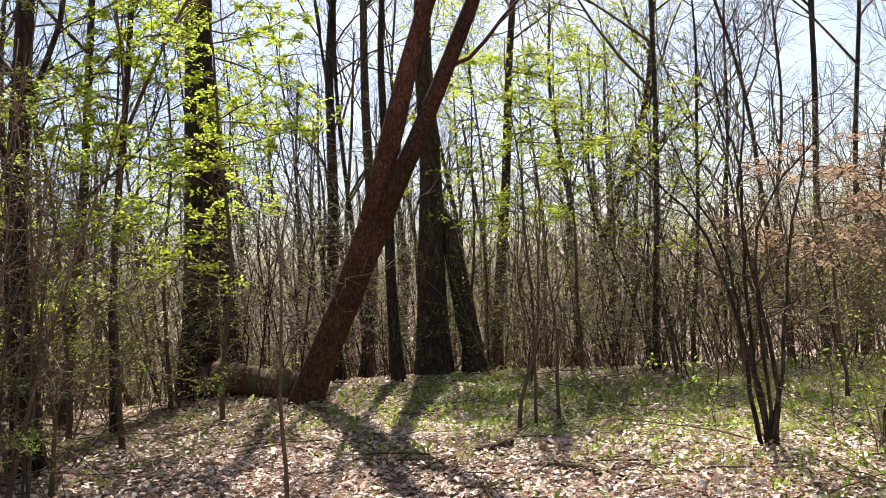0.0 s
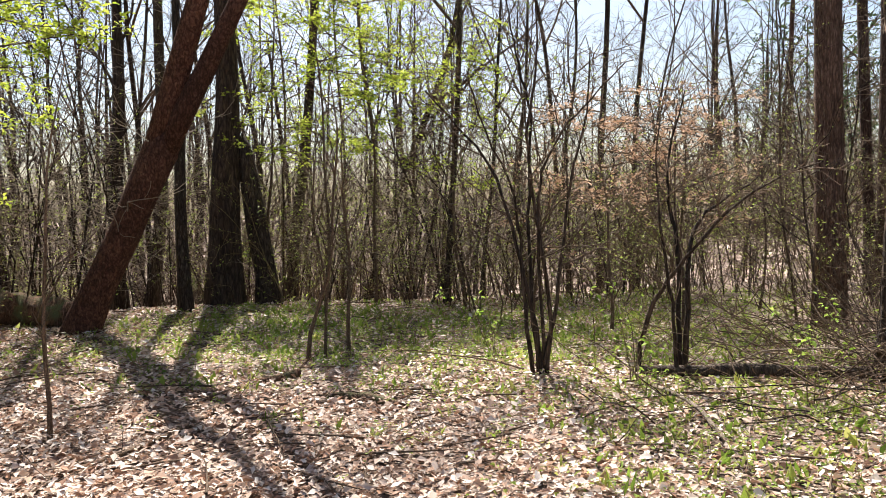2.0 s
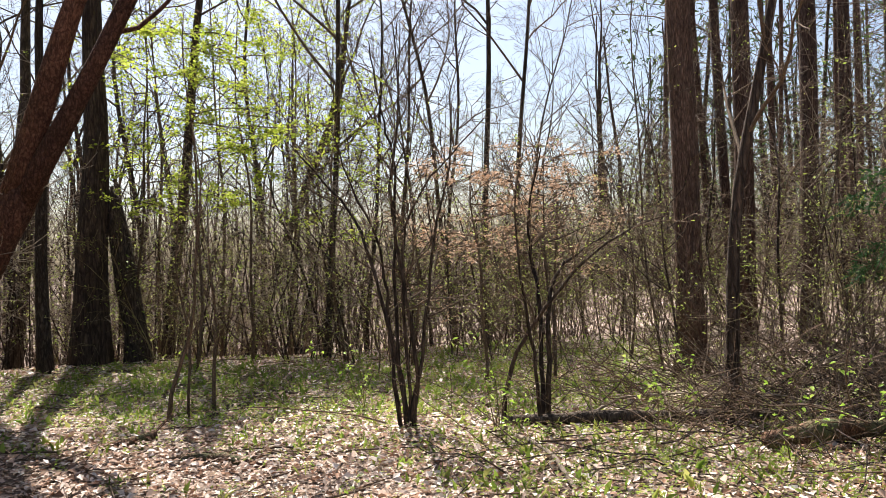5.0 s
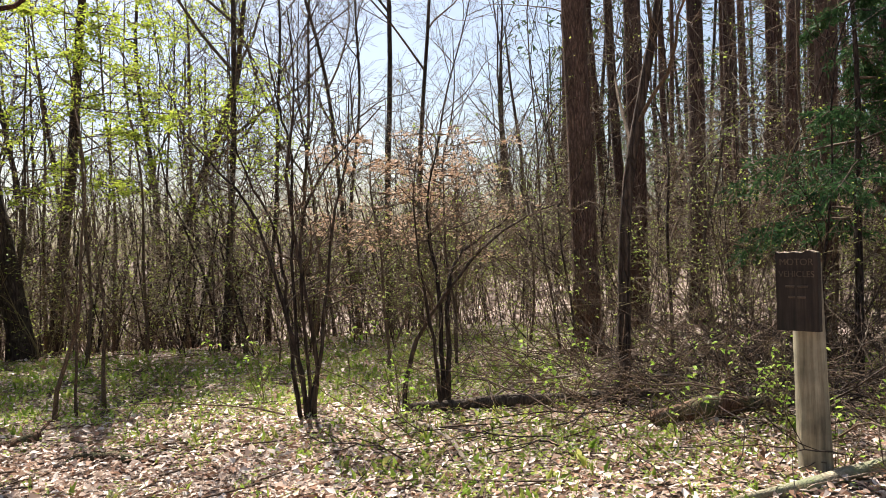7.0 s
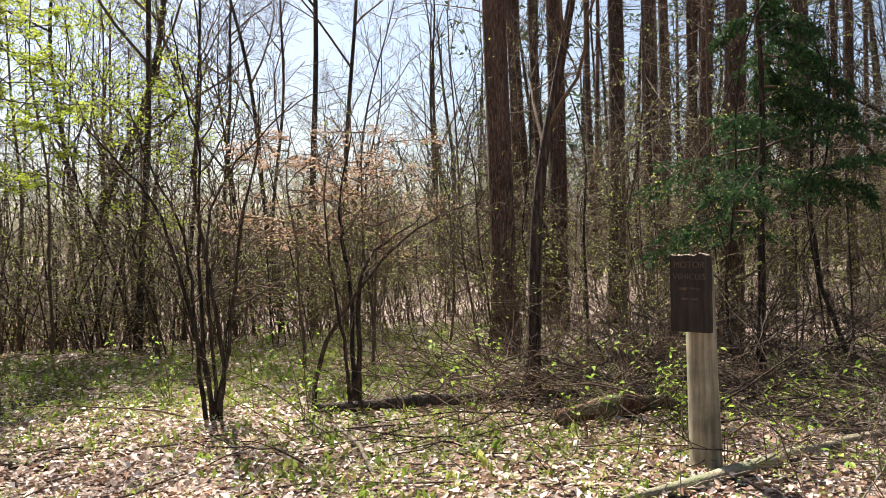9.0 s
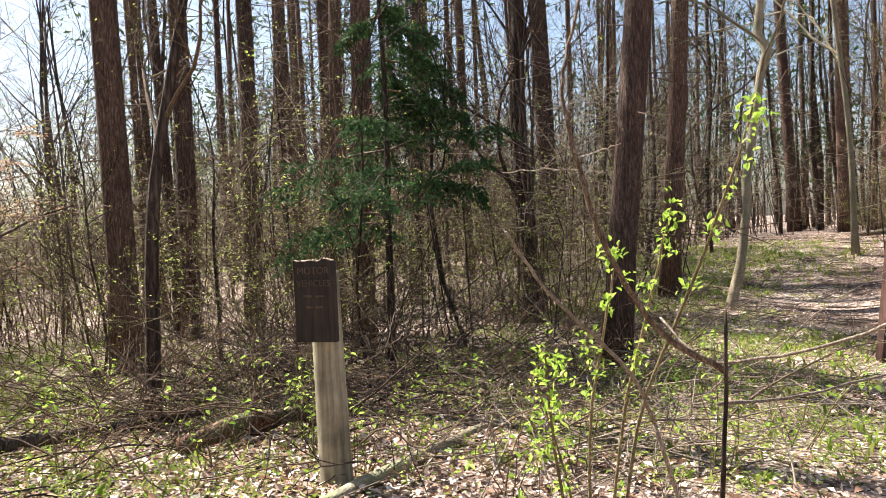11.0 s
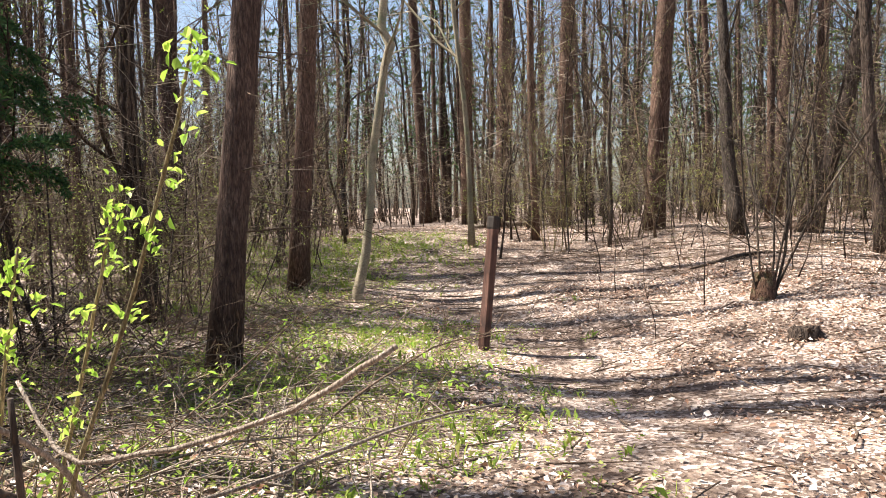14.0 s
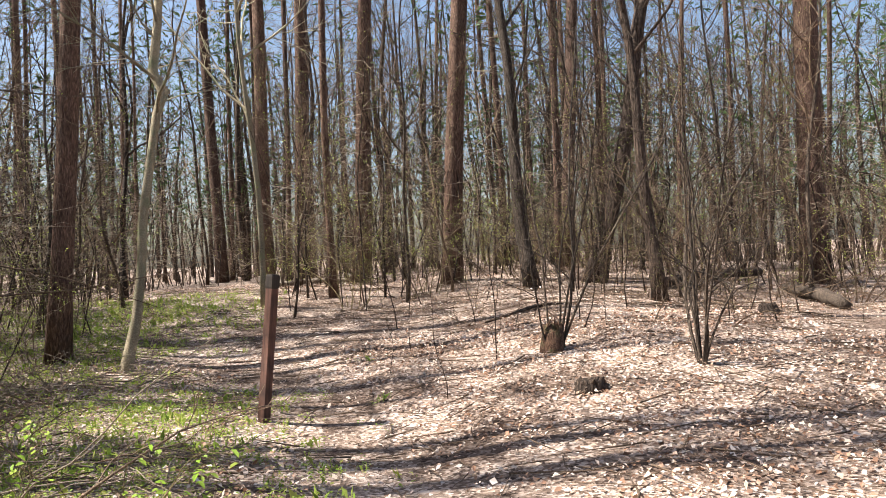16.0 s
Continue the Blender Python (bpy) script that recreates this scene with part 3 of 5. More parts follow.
def crooked_shrub(seed, x, y, stems, r, label, leaves, right=(0.878, -0.478)):
    """A shrub of a few crooked dark stems; each stem is given by (sideways, up) bends from the base."""
    rng = np.random.default_rng(seed)
    t = thing("clump_shrub", label, "shrub", at=(x, y, on_ground(x, y)))
    limbs, tips = Geo(), []
    away = np.array([-right[1], right[0]])
    for bends in stems:
        pts = np.array(bends, float)
        s = np.linspace(0, len(pts) - 1, 3 * len(pts))
        dx, z = (np.interp(s, np.arange(len(pts)), pts[:, k]) for k in (0, 1))
        dy = np.cumsum(rng.normal(0, 0.035, len(s)))
        line = np.stack([right[0] * dx + away[0] * dy, right[1] * dx + away[1] * dy, z], -1)
        for _ in range(2):
            line[1:-1] = (line[:-2] + 2 * line[1:-1] + line[2:]) / 4
        line += rng.normal(0, 0.006, line.shape)
        line[0, 2] = -0.08
        rr = np.linspace(r * rng.uniform(0.8, 1.2), 0.005, len(s))
        st = Geo()
        st.tube(line, rr, 7, True, 1 + rng.normal(0, 0.06, (len(s), 7)))
        part("stem", st, BARK_DARK, t)
        ramify(rng, limbs, line, rr, [(9, 0.75, 0.85, 3, 5, 0.2, 0.02, 0.3), (5, 0.3, 0.9, 3, 3, 0.25, 0.0, 0.15)], 0, tips)
    tagged(part("branchwork", limbs, TWIG, t), kind="stuff")
    lv = Geo()
    lv.leaves(along_twigs(rng, tips, leaves, 0.02), 0.026, rng)
    tagged(part("foliage", lv, GREEN_SOFT, t, "sparse small yellow-green leaves", False), kind="stuff")
    return t


def put(ob, x, y, turn=0.0, size=1.0, sink=0.0):
    ob.matrix_basis = pose(x, y, on_ground(x, y) - sink, 0, 0, turn) @ Matrix.Diagonal((size, size, size, 1))
    return ob


def copies(models, spots, rng, sizes=(0.85, 1.15), tilt=2.0):
    """Copies of the models in turn, one at each spot, turned and sized by chance."""
    for k, (x, y) in enumerate(spots):
        s = rng.uniform(*sizes)
        m = pose(x, y, on_ground(x, y), rng.normal(0, tilt), rng.normal(0, tilt), rng.uniform(0, 360)) @ Matrix.Diagonal((s, s, s, 1))
        copy_thing(models[k % len(models)], m)


# ---- the forked leaning tree, with the log at its foot ----
def leaning_tree():
    rng = np.random.default_rng(11)
    t = thing("leaning_tree", "leaning forked tree with dark reddish bark above a log", "tree", at=(-1.35, 9.23, on_ground(-1.35, 9.23)))
    g = Geo()
    foot = np.array([(0.0, 0.0, -0.15), (0.05, -0.02, 0.1), (0.25, -0.09, 0.56), (0.52, -0.16, 1.1), (0.74, -0.23, 1.59), (0.9, -0.27, 1.93), (0.97, -0.3, 2.12)])
    lob = 1 + rng.normal(0, 0.03, (7, 16))
    g.tube(foot, [0.27, 0.20, 0.168, 0.165, 0.175, 0.185, 0.14], 16, True, lob)
    part("trunk", g, BARK_RED, t)
    tips = []
    for name, line, r0 in (
        ("left_stem", [(0.86, -0.27, 1.88), (1.02, -0.35, 2.45), (1.23, -0.51, 3.1), (1.42, -0.62, 3.73), (1.65, -0.69, 4.35), (1.96, -0.73, 5.04), (2.2, -0.77, 5.88), (2.53, -0.88, 7.17), (2.76, -1.09, 8.4)], 0.145),
        ("right_stem", [(0.91, -0.27, 1.83), (1.17, -0.44, 2.35), (1.42, -0.53, 2.82), (1.7, -0.66, 3.37), (2.0, -0.78, 3.99), (2.22, -0.84, 4.47), (2.35, -0.89, 5.12), (2.59, -1.05, 6.35), (2.86, -1.28, 7.76)], 0.125),
    ):
        s = Geo()
        line = np.array(line)
        rad = np.linspace(r0, 0.04, len(line))
        s.tube(line, rad, 12, True, 1 + rng.normal(0, 0.035, (len(line), 12)))
        part(name, s, BARK_RED, t)
        limbs = Geo()
        ramify(rng, limbs, line, rad, [(6, 2.4, 0.8, 6, 7, 0.12, 0.03, 0.42), (6, 1.0, 0.75, 4, 4, 0.16, 0.02, 0.2), (4, 0.45, 0.7, 3, 3, 0.2, 0, 0.2)], 0, tips)
        tagged(part("branchwork", limbs, BARK_RED, t), kind="stuff")
    low = Geo()
    for k in range(9):
        p, d, _ = point_on(foot, rng.uniform(0.35, 0.95))
        az = rng.uniform(3.0, 6.4)
        b = wander(rng, p, (math.cos(az), math.sin(az), 0.3), rng.uniform(0.5, 1.2), 5, 0.2, 0.06)
        low.tube(b, np.linspace(0.008, 0.003, 6), 4)
        ramify(rng, low, b, np.linspace(0.006, 0.003, 6), [(4, 0.35, 0.7, 3, 3, 0.2, 0.02, 0.2)])
    tagged(part("shoot_tangle", low, TWIG_PALE, t, "thin pale side shoots"), kind="stuff")


leaning_tree()


def log(name, pts, radii, material, label, seed, group="", sides=12, stubs=0):
    """A lying log with broken ends, laid on the ground."""
    rng = np.random.default_rng(seed)
    pts = np.array(pts, float)
    n = 9
    s = np.linspace(0, len(pts) - 1, n)
    fine = np.stack([np.interp(s, np.arange(len(pts)), pts[:, k]) for k in range(3)], -1)
    rad = np.interp(s, np.arange(len(radii)), radii)
    fine[:, :2] += rng.normal(0, 0.015, (n, 2))
    fine[:, 2] += ground_z(fine[:, 0], fine[:, 1]) + rad * 0.75
    at = fine[0].copy()
    t = thing(name, label, "log" if radii[0] > 0.05 else "branch", group, at=at)
    g = Geo()
    g.tube(fine - at, rad, sides, True, 1 + rng.normal(0, 0.12, (n, sides)))
    part("body", g, material, t)
    for _ in range(stubs):
        st = Geo()
        p, d, _ = point_on(fine - at, rng.uniform(0.15, 0.95))
        b = wander(rng, p, side_way(rng, d, 0.9) + np.array([0, 0, 0.6]), rng.uniform(0.15, 0.5), 3, 0.2)
        st.tube(b, np.linspace(radii[0] * 0.3, radii[0] * 0.1, 4), 5)
        part("stub", st, material, t)
    return t


log("fallen_log", [(-2.75, 10.6, 0.1), (-2.2, 10.2, 0.06), (-1.42, 9.5, 0.02)], [0.25, 0.21, 0.15], ROTTEN, "thick rotting log with shaggy bark under a leaning tree", 3, stubs=3)
log("rotten_branch", [(0.0, 6.1, 0), (0.35, 6.5, 0), (0.75, 6.55, 0.03)], [0.018, 0.028, 0.035], ROTTEN, "crumbling rotten branch lying on dry leaves", 4, stubs=3)
log("bark_slab", [(0.85, 5.95, 0), (1.1, 5.7, 0), (1.35, 5.45, 0)], [0.025, 0.04, 0.02], ROTTEN, "broken slab of red-brown rotten wood on dry leaves", 5)
log("long_stick", [(-0.9, 4.5, 0), (-0.3, 5.2, 0), (0.3, 6.1, 0)], [0.012, 0.02, 0.022], TWIG, "long thin dead stick across the dry leaves", 6, stubs=2)
log("mossy_log", [(3.55, 2.55, 0), (4.15, 2.42, 0.02), (4.9, 2.46, 0.02), (5.8, 2.44, 0.05)], [0.03, 0.035, 0.032, 0.02], BARK_PALE, "weathered grey branch log lying past the sign post", 7, stubs=2)
log("brush_log", [(4.35, 3.9, 0.05), (4.8, 3.78, 0.08), (5.25, 3.65, 0.1)], [0.06, 0.07, 0.05], ROTTEN, "red-brown rotting log half buried in brush", 8, stubs=2)
log("grey_log", [(3.35, 5.75, 0.02), (4.2, 5.3, 0.05), (5.4, 4.7, 0.05)], [0.04, 0.05, 0.035], BARK_GREY, "long grey log under dead brush", 9, stubs=3)
log("far_log", [(24.3, 1.2, 0), (25.2, 0.2, 0.05), (25.2, -1.1, 0)], [0.06, 0.08, 0.05], TWIG_PALE, "pale barkless log lying between pines", 10)
log("bank_log", [(14.2, -8.8, 0.02), (15.4, -9.2, 0.05), (17.2, -9.6, 0.05)], [0.10, 0.13, 0.1], BARK_GREY, "dark fallen log on the leafy bank", 12, stubs=3)
log("bank_branch", [(15.2, -4.4, 0.0), (14.8, -3.6, 0.02), (14.5, -2.8, 0)], [0.02, 0.03, 0.015], BARK_GREY, "dead grey branch on the leafy bank", 13, stubs=3)
log("bank_log", [(18.2, -7.2, 0.03), (18.9, -8.6, 0.1), (19.8, -10.5, 0.05)], [0.09, 0.12, 0.09], BARK_DARK, "dark rotting trunk piece on the bank", 14, stubs=2)

log("curved_branch", [(3.26, 5.4, 0.02), (3.16, 4.85, 0.05), (3.1, 4.4, 0.04), (2.83, 3.78, 0.01), (2.63, 3.45, 0), (2.75, 3.3, 0)], [0.016, 0.016, 0.014, 0.013, 0.01, 0.006], TWIG_PALE, "pale bent branch lying in low green plants", 15, stubs=2, sides=8)


def dead_branch(seed, x, y, az, length, rise, r=0.011, material=None):
    """A dead branch that arches out of the brush, with its own side twigs."""
    rng = np.random.default_rng(seed)
    t = thing("dead_branch", "dead bare branch arching out of the brush", "branch", "dead branches of the brush", at=(x, y, on_ground(x, y)))
    a = radians(az)
    line = wander(rng, (0, 0, -0.03), (math.cos(a), math.sin(a), rise), length, 10, 0.14, -rise * 0.16)
    line[:, 2] = np.maximum(line[:, 2], -0.02)
    rad = np.linspace(r, 0.003, 11)
    g = Geo()
    g.tube(line, rad, 7, True, 1 + rng.normal(0, 0.05, (11, 7)))
    part("limb", g, material or TWIG_PALE, t)
    tw = Geo()
    ramify(rng, tw, line, rad, [(7, length * 0.32, 0.8, 3, 4, 0.2, 0.0, 0.2), (3, length * 0.12, 0.8, 3, 2, 0.2, 0.0, 0.2)])
    tagged(part("branchwork", tw, material or TWIG_PALE, t), kind="stuff")


for k, (x, y, az, length, rise) in enumerate((
    (4.0, 5.6, -20, 2.2, 0.9), (5.9, 4.9, 160, 2.0, 1.0), (6.2, 4.4, 190, 2.2, 0.8), (5.0, 3.9, 30, 1.8, 0.7), (6.4, 5.6, 215, 2.4, 1.2), (4.6, 4.6, 100, 1.6, 1.2),
    (7.0, 3.9, 180, 1.9, 0.7), (5.5, 5.6, 240, 2.0, 0.9), (6.6, 2.6, 200, 1.8, 0.5), (7.6, 1.9, 150, 1.9, 0.4), (8.9, 2.0, 20, 1.6, 0.5), (6.2, 1.2, -30, 2.0, 0.25), (5.3, 1.0, 10, 1.7, 0.2), (11.2, 2.4, 170, 1.6, 0.6), (13.6, -3.8, 130, 1.4, 0.15), (15.6, -2.4, 200, 1.5, 0.2), (14.4, -6.2, 80, 1.6, 0.25), (12.0, -5.6, 170, 1.1, 0.12), (17.2, -3.9, 240, 1.8, 0.3), (12.2, 2.9, 200, 1.5, 0.5), (10.2, 3.3, 200, 1.8, 0.8))):
    dead_branch(400 + k, x, y, az, length, rise, material=(TWIG_PALE, TWIG)[k % 2])


# ---- the sign and the stake ----
def sign():
    z0 = on_ground(4.246, 2.609)
    t = thing("trail_sign", "old brown wooden sign board on a round grey post", "sign", at=(4.246, 2.609, z0))
    rng = np.random.default_rng(21)
    face = math.atan2(-0.21, -0.977)
    g = Geo()
    k, sides = 12, 20
    f = np.linspace(0, 1, k)
    line = np.stack([0.02 * f, 0.045 * f, -0.2 + 1.33 * f], -1)
    rad = 0.088 - 0.012 * f
    a = np.arange(sides) * 2 * math.pi / sides
    rough = 1 + rng.normal(0, 0.012, (k, sides)) + 0.02 * np.sin(2 * a + 1)[None]
    rough[:, 3] -= 0.09
    rough[:, 15] -= 0.07
    g.tube(line, rad, sides, True, rough)
    part("post", g, POST_WOOD, t, "split round grey-brown post")
    out = np.array([math.cos(face), math.sin(face), 0])
    right = np.array([-out[1], out[0], 0])
    mid = np.array([0.01, 0.035, 0]) + out * 0.1
    w, lo, hi, th = 0.112, 0.775, 1.195, 0.019
    b = Geo()
    n = 12
    u = np.linspace(-w, w, n)
    topz = hi + rng.uniform(-0.012, 0.008, n)
    verts = []
    for d in (th, -th):
        for row, zz in ((0, np.full(n, lo)), (1, topz)):
            verts += [mid + right * uu + out * d + np.array([0, 0, z]) for uu, z in zip(u, zz)]
    v = np.array(verts)
    q = []
    for i in range(n - 1):
        q += [(i, i + 1, n + i + 1, n + i), (2 * n + i + 1, 2 * n + i, 3 * n + i, 3 * n + i + 1), (n + i, n + i + 1, 3 * n + i + 1, 3 * n + i), (i + 1, i, 2 * n + i, 2 * n + i + 1)]
    q += [(0, n, 3 * n, 2 * n), (n - 1, 2 * n - 1, 4 * n - 1, 3 * n - 1)]
    b.add(v, q)
    board = part("board", b, BOARD_WOOD, t, "dark brown routed board, split along its top", False)
    e = Geo()
    for i in range(n - 1):
        c = mid + right * (u[i] + u[i + 1]) / 2 + np.array([0, 0, (topz[i] + topz[i + 1]) / 2 - 0.002])
        s = rng.uniform(0.006, 0.011)
        e.tube([c - right * 0.009, c + right * 0.009], [s, s * 0.7], 5, True)
    part("torn_edge", e, TORN, board, "pale splintered top edge")
    turn = Matrix((tuple(right) + (0,), (0, 0, 1, 0), tuple(out) + (0,), (0, 0, 0, 1))).transposed()
    for text, zz, size in (("MOTOR", 1.125, 0.05), ("VEHICLES", 1.062, 0.046)):
        cu = bpy.data.curves.new("line_of_letters", "FONT")
        cu.body, cu.size, cu.align_x, cu.extrude = text, size, "CENTER", 0.0015
        tmp = bpy.data.objects.new("letters", cu)
        scene.collection.objects.link(tmp)
        me = bpy.data.meshes.new_from_object(tmp.evaluated_get(bpy.context.evaluated_depsgraph_get()))
        bpy.data.objects.remove(tmp)
        me.name = "letters"
        wide = max(p.co.x for p in me.vertices) - min(p.co.x for p in me.vertices)
        place = mid + out * (th + 0.003) + np.array([0, 0, zz])
        me.transform(Matrix.Translation(Vector(place)) @ turn @ Matrix.Diagonal((0.19 / wide if wide > 0.19 else 1, 1, 1, 1)))
        me.materials.clear()
        me.materials.append(LETTER)
        ob = new("letters", me)
        ob.parent = board
    for zz, half in ((1.012, 0.06), (0.955, 0.045)):
        bar = Geo()
        c = mid + out * (th + 0.002) + np.array([0, 0, zz])
        bar.tube([c - right * half, c - right * half * 0.2], [0.006, 0.006], 4, True)
        bar.tube([c + right * half * 0.1, c + right * half], [0.006, 0.006], 4, True)
        part("worn_letters", bar, LETTER, board)
    return t


sign()


def stake():
    x, y = 10.26, 0.24
    t = thing("trail_stake", "square red-brown wooden trail stake with a block on top", "post", at=(x, y, on_ground(x, y)))
    lean = np.array([0.012, -0.10])
    g = Geo()
    z = np.linspace(-0.2, 1.34, 9)
    line = np.stack([lean[0] * z, lean[1] * z, z], -1)
    g.tube(line, np.full(9, 0.062), 4, True, 1 + np.random.default_rng(2).normal(0, 0.012, (9, 4)))
    part("shaft", g, STAKE_WOOD, t, smooth=False)
    c = Geo()
    z = np.array([1.30, 1.32, 1.42, 1.44])
    c.tube(np.stack([lean[0] * z, lean[1] * z, z], -1), [0.062, 0.07, 0.07, 0.06], 4, True)
    part("cap", c, BOARD_WOOD, t, "darker block on the top", False)


stake()


# ---- the trees that can be told apart ----
def single(ob, x, y, turn=0.0):
    return put(ob, x, y, turn)


single(bare_tree("oak_tree", 31, 16, 0.235, (0.015, 0.0), BARK_DARK, 0.36, 9, (5, 4), label="thick straight tree with dark furrowed bark beside a log"), -2.99, 10.73)
single(bare_tree("crooked_tree", 32, 14, 0.12, (-0.03, -0.01), BARK_DARK, 0.3, 8, (5, 4), wob=0.04, label="crooked dark tree that forks above head height"), -2.64, 11.70)
single(bare_tree("bare_tree", 33, 9.5, 0.112, (0.05, 0.0), BARK_DARK, 0.58, 6, (5, 4), wob=0.025), -1.29, 12.44)
single(bare_tree("bare_tree", 34, 11, 0.105, (0.045, 0.0), BARK_GREY, 0.55, 6, (5, 4)), -0.95, 13.1)
single(bare_tree("bare_tree", 35, 7.0, 0.08, (0.037, 0.0), BARK_GREY, 0.68, 5, (5, 4)), -0.29, 10.14)
single(bare_tree("oak_tree", 36, 7.4, 0.215, (0.06, 0.0), BARK_DARK, 0.68, 6, (5, 4), label="massive dark trunk on a low rise, vines at its foot"), 0.16, 10.76)
single(bare_tree("bare_tree", 37, 10, 0.10, (0.07, 0.0), BARK_GREY, 0.5, 6, (5, 4)), 1.22, 12.94)
single(bare_tree("bare_tree", 38, 9, 0.115, (0.028, 0.014), BARK_DARK, 0.2, 14, label="dark tree wrapped in twigs at the edge of the clearing"), -3.35, 6.9)
single(bare_tree("bare_tree", 39, 11, 0.045, (0.09, 0.03), BARK_GREY, 0.25, 10), -3.21, 8.41)
single(bare_tree("bare_tree", 40, 10, 0.064, (0.054, 0.02), BARK_GREY, 0.25, 10), -4.05, 9.14)
single(bare_tree("slender_tree", 41, 12, 0.047, (0.035, 0.0), BARK_GREY, 0.25, 10, wob=0.012), 3.12, 10.55)
single(bare_tree("slender_tree", 42, 13, 0.075, (0.016, -0.008), BARK_GREY, 0.42, 9, (5, 4), wob=0.012, leaves=150, label="tall slender bare tree against the sky"), 7.35, 14.21)
single(bare_tree("slender_tree", 43, 12, 0.06, (0.04, -0.02), BARK_GREY, 0.4, 9, (5, 4), wob=0.012, leaves=150, label="tall slender bare tree against the sky"), 7.9, 13.96)
single(bare_tree("slender_tree", 44, 11, 0.05, (-0.10, 0.03), BARK_GREY, 0.4, 8, (5, 4), wob=0.03, label="slender bare tree leaning against the sky"), 6.41, 13.56)

single(bare_tree("far_leaning_tree", 46, 10, 0.10, (0.30, -0.05), BARK_GREY, 0.3, 15, (7, 5), wob=0.035, label="big bare tree leaning over the thicket"), 2.65, 15.73)


def snag():
    rng = np.random.default_rng(45)
    x, y = 0.68, 10.86
    t = thing("dead_snag", "broken dead trunk with split pale wood beside an oak", "tree", at=(x, y, on_ground(x, y)))
    g = Geo()
    line = np.array([(0.05, 0, -0.1), (0.03, 0, 0.4), (-0.05, 0, 1.0), (-0.15, 0, 1.7), (-0.2, 0, 2.1), (-0.22, 0, 2.3)])
    g.tube(line, [0.2, 0.15, 0.14, 0.12, 0.09, 0.02], 12, True, 1 + rng.normal(0, 0.07, (6, 12)))
    part("trunk", g, BARK_GREY, t)
    tips = []
    iv = Geo()
    for k in range(26):
        p, d, _ = point_on(line, rng.uniform(0.0, 0.6))
        b = wander(rng, p + rng.normal(0, 0.2, 3) * (1, 1, 0.2), (rng.normal(), rng.normal(), 1.2), rng.uniform(0.4, 1.1), 5, 0.25)
        iv.tube(b, np.linspace(0.006, 0.003, 6), 3)
        tips.append(b)
    tagged(part("vine_tangle", iv, TWIG, t, "tangled vines at its foot"), kind="stuff")
    lv = Geo()
    lv.leaves(along_twigs(rng, tips, 260, 0.06), 0.05, rng)
    tagged(part("foliage", lv, GREEN_SOFT, t, "fresh green vine leaves", False), kind="stuff")


snag()

PINES = (
    (6.70, 7.36, 0.168, 0.0, 0.0), (8.92, 8.83, 0.149, 0.01, -0.01), (10.28, 8.90, 0.148, 0.007, -0.007), (8.52, 5.54, 0.135, 0.02, -0.03),
    (9.53, 6.69, 0.098, 0.015, -0.02), (12.71, 7.37, 0.125, 0.005, -0.009), (8.77, 2.59, 0.152, 0.037, -0.098), (14.12, 3.40, 0.165, 0.015, -0.055),
)
for k, (x, y, r, lx, ly) in enumerate(PINES):
    single(pine("pine_tree", 60 + k, 18.5 + (k * 7 % 4) * 0.7, r * 0.94, (lx, ly), 0.56), x, y)
PINES_B = (
    (20.33, -3.22, 0.225, -0.008, -0.049), (23.78, -1.25, 0.215, 0.0, -0.07), (27.67, 0.38, 0.25, 0.0, -0.013), (28.43, 1.52, 0.23, 0.0, 0.013),
    (31.59, 3.40, 0.21, 0.0, 0.029), (16.35, 6.37, 0.2, 0.0, 0.0), (19.02, -11.38, 0.30, -0.012, -0.018), (22.51, -6.57, 0.166, -0.018, -0.059),
)
for k, (x, y, r, lx, ly) in enumerate(PINES_B):
    single(pine("pine_tree", 70 + k, 19 + (k * 5 % 4) * 0.7, r, (lx, ly), 0.56), x, y)
single(bare_tree("viny_tree", 80, 9, 0.15, (-0.009, 0.018), BARK_DARK, 0.15, 14, wob=0.012, label="dark trunk wound with shaggy vines"), 11.65, 4.74)
single(bare_tree("crooked_tree", 81, 6.0, 0.06, (0.115, -0.10), BARK_DARK, 0.3, 10, wob=0.02, label="crooked dark tree rising from the brush"), 4.94, 4.90)
single(bare_tree("bank_tree", 82, 11, 0.15, (0.025, 0.10), BARK_GREY, 0.25, 12, label="grey tree leaning on the leafy bank"), 18.45, -4.65)
single(bare_tree("bank_tree", 83, 11, 0.20, (-0.06, -0.211), BARK_DARK, 0.35, 10, label="dark trunk leaning strongly over the bank"), 19.23, -6.24)
single(bare_tree("bank_tree", 84, 11, 0.12, (0.011, 0.026), BARK_DARK, 0.3, 12, wob=0.025, label="dark slender tree on the leafy bank"), 15.92, -6.36)



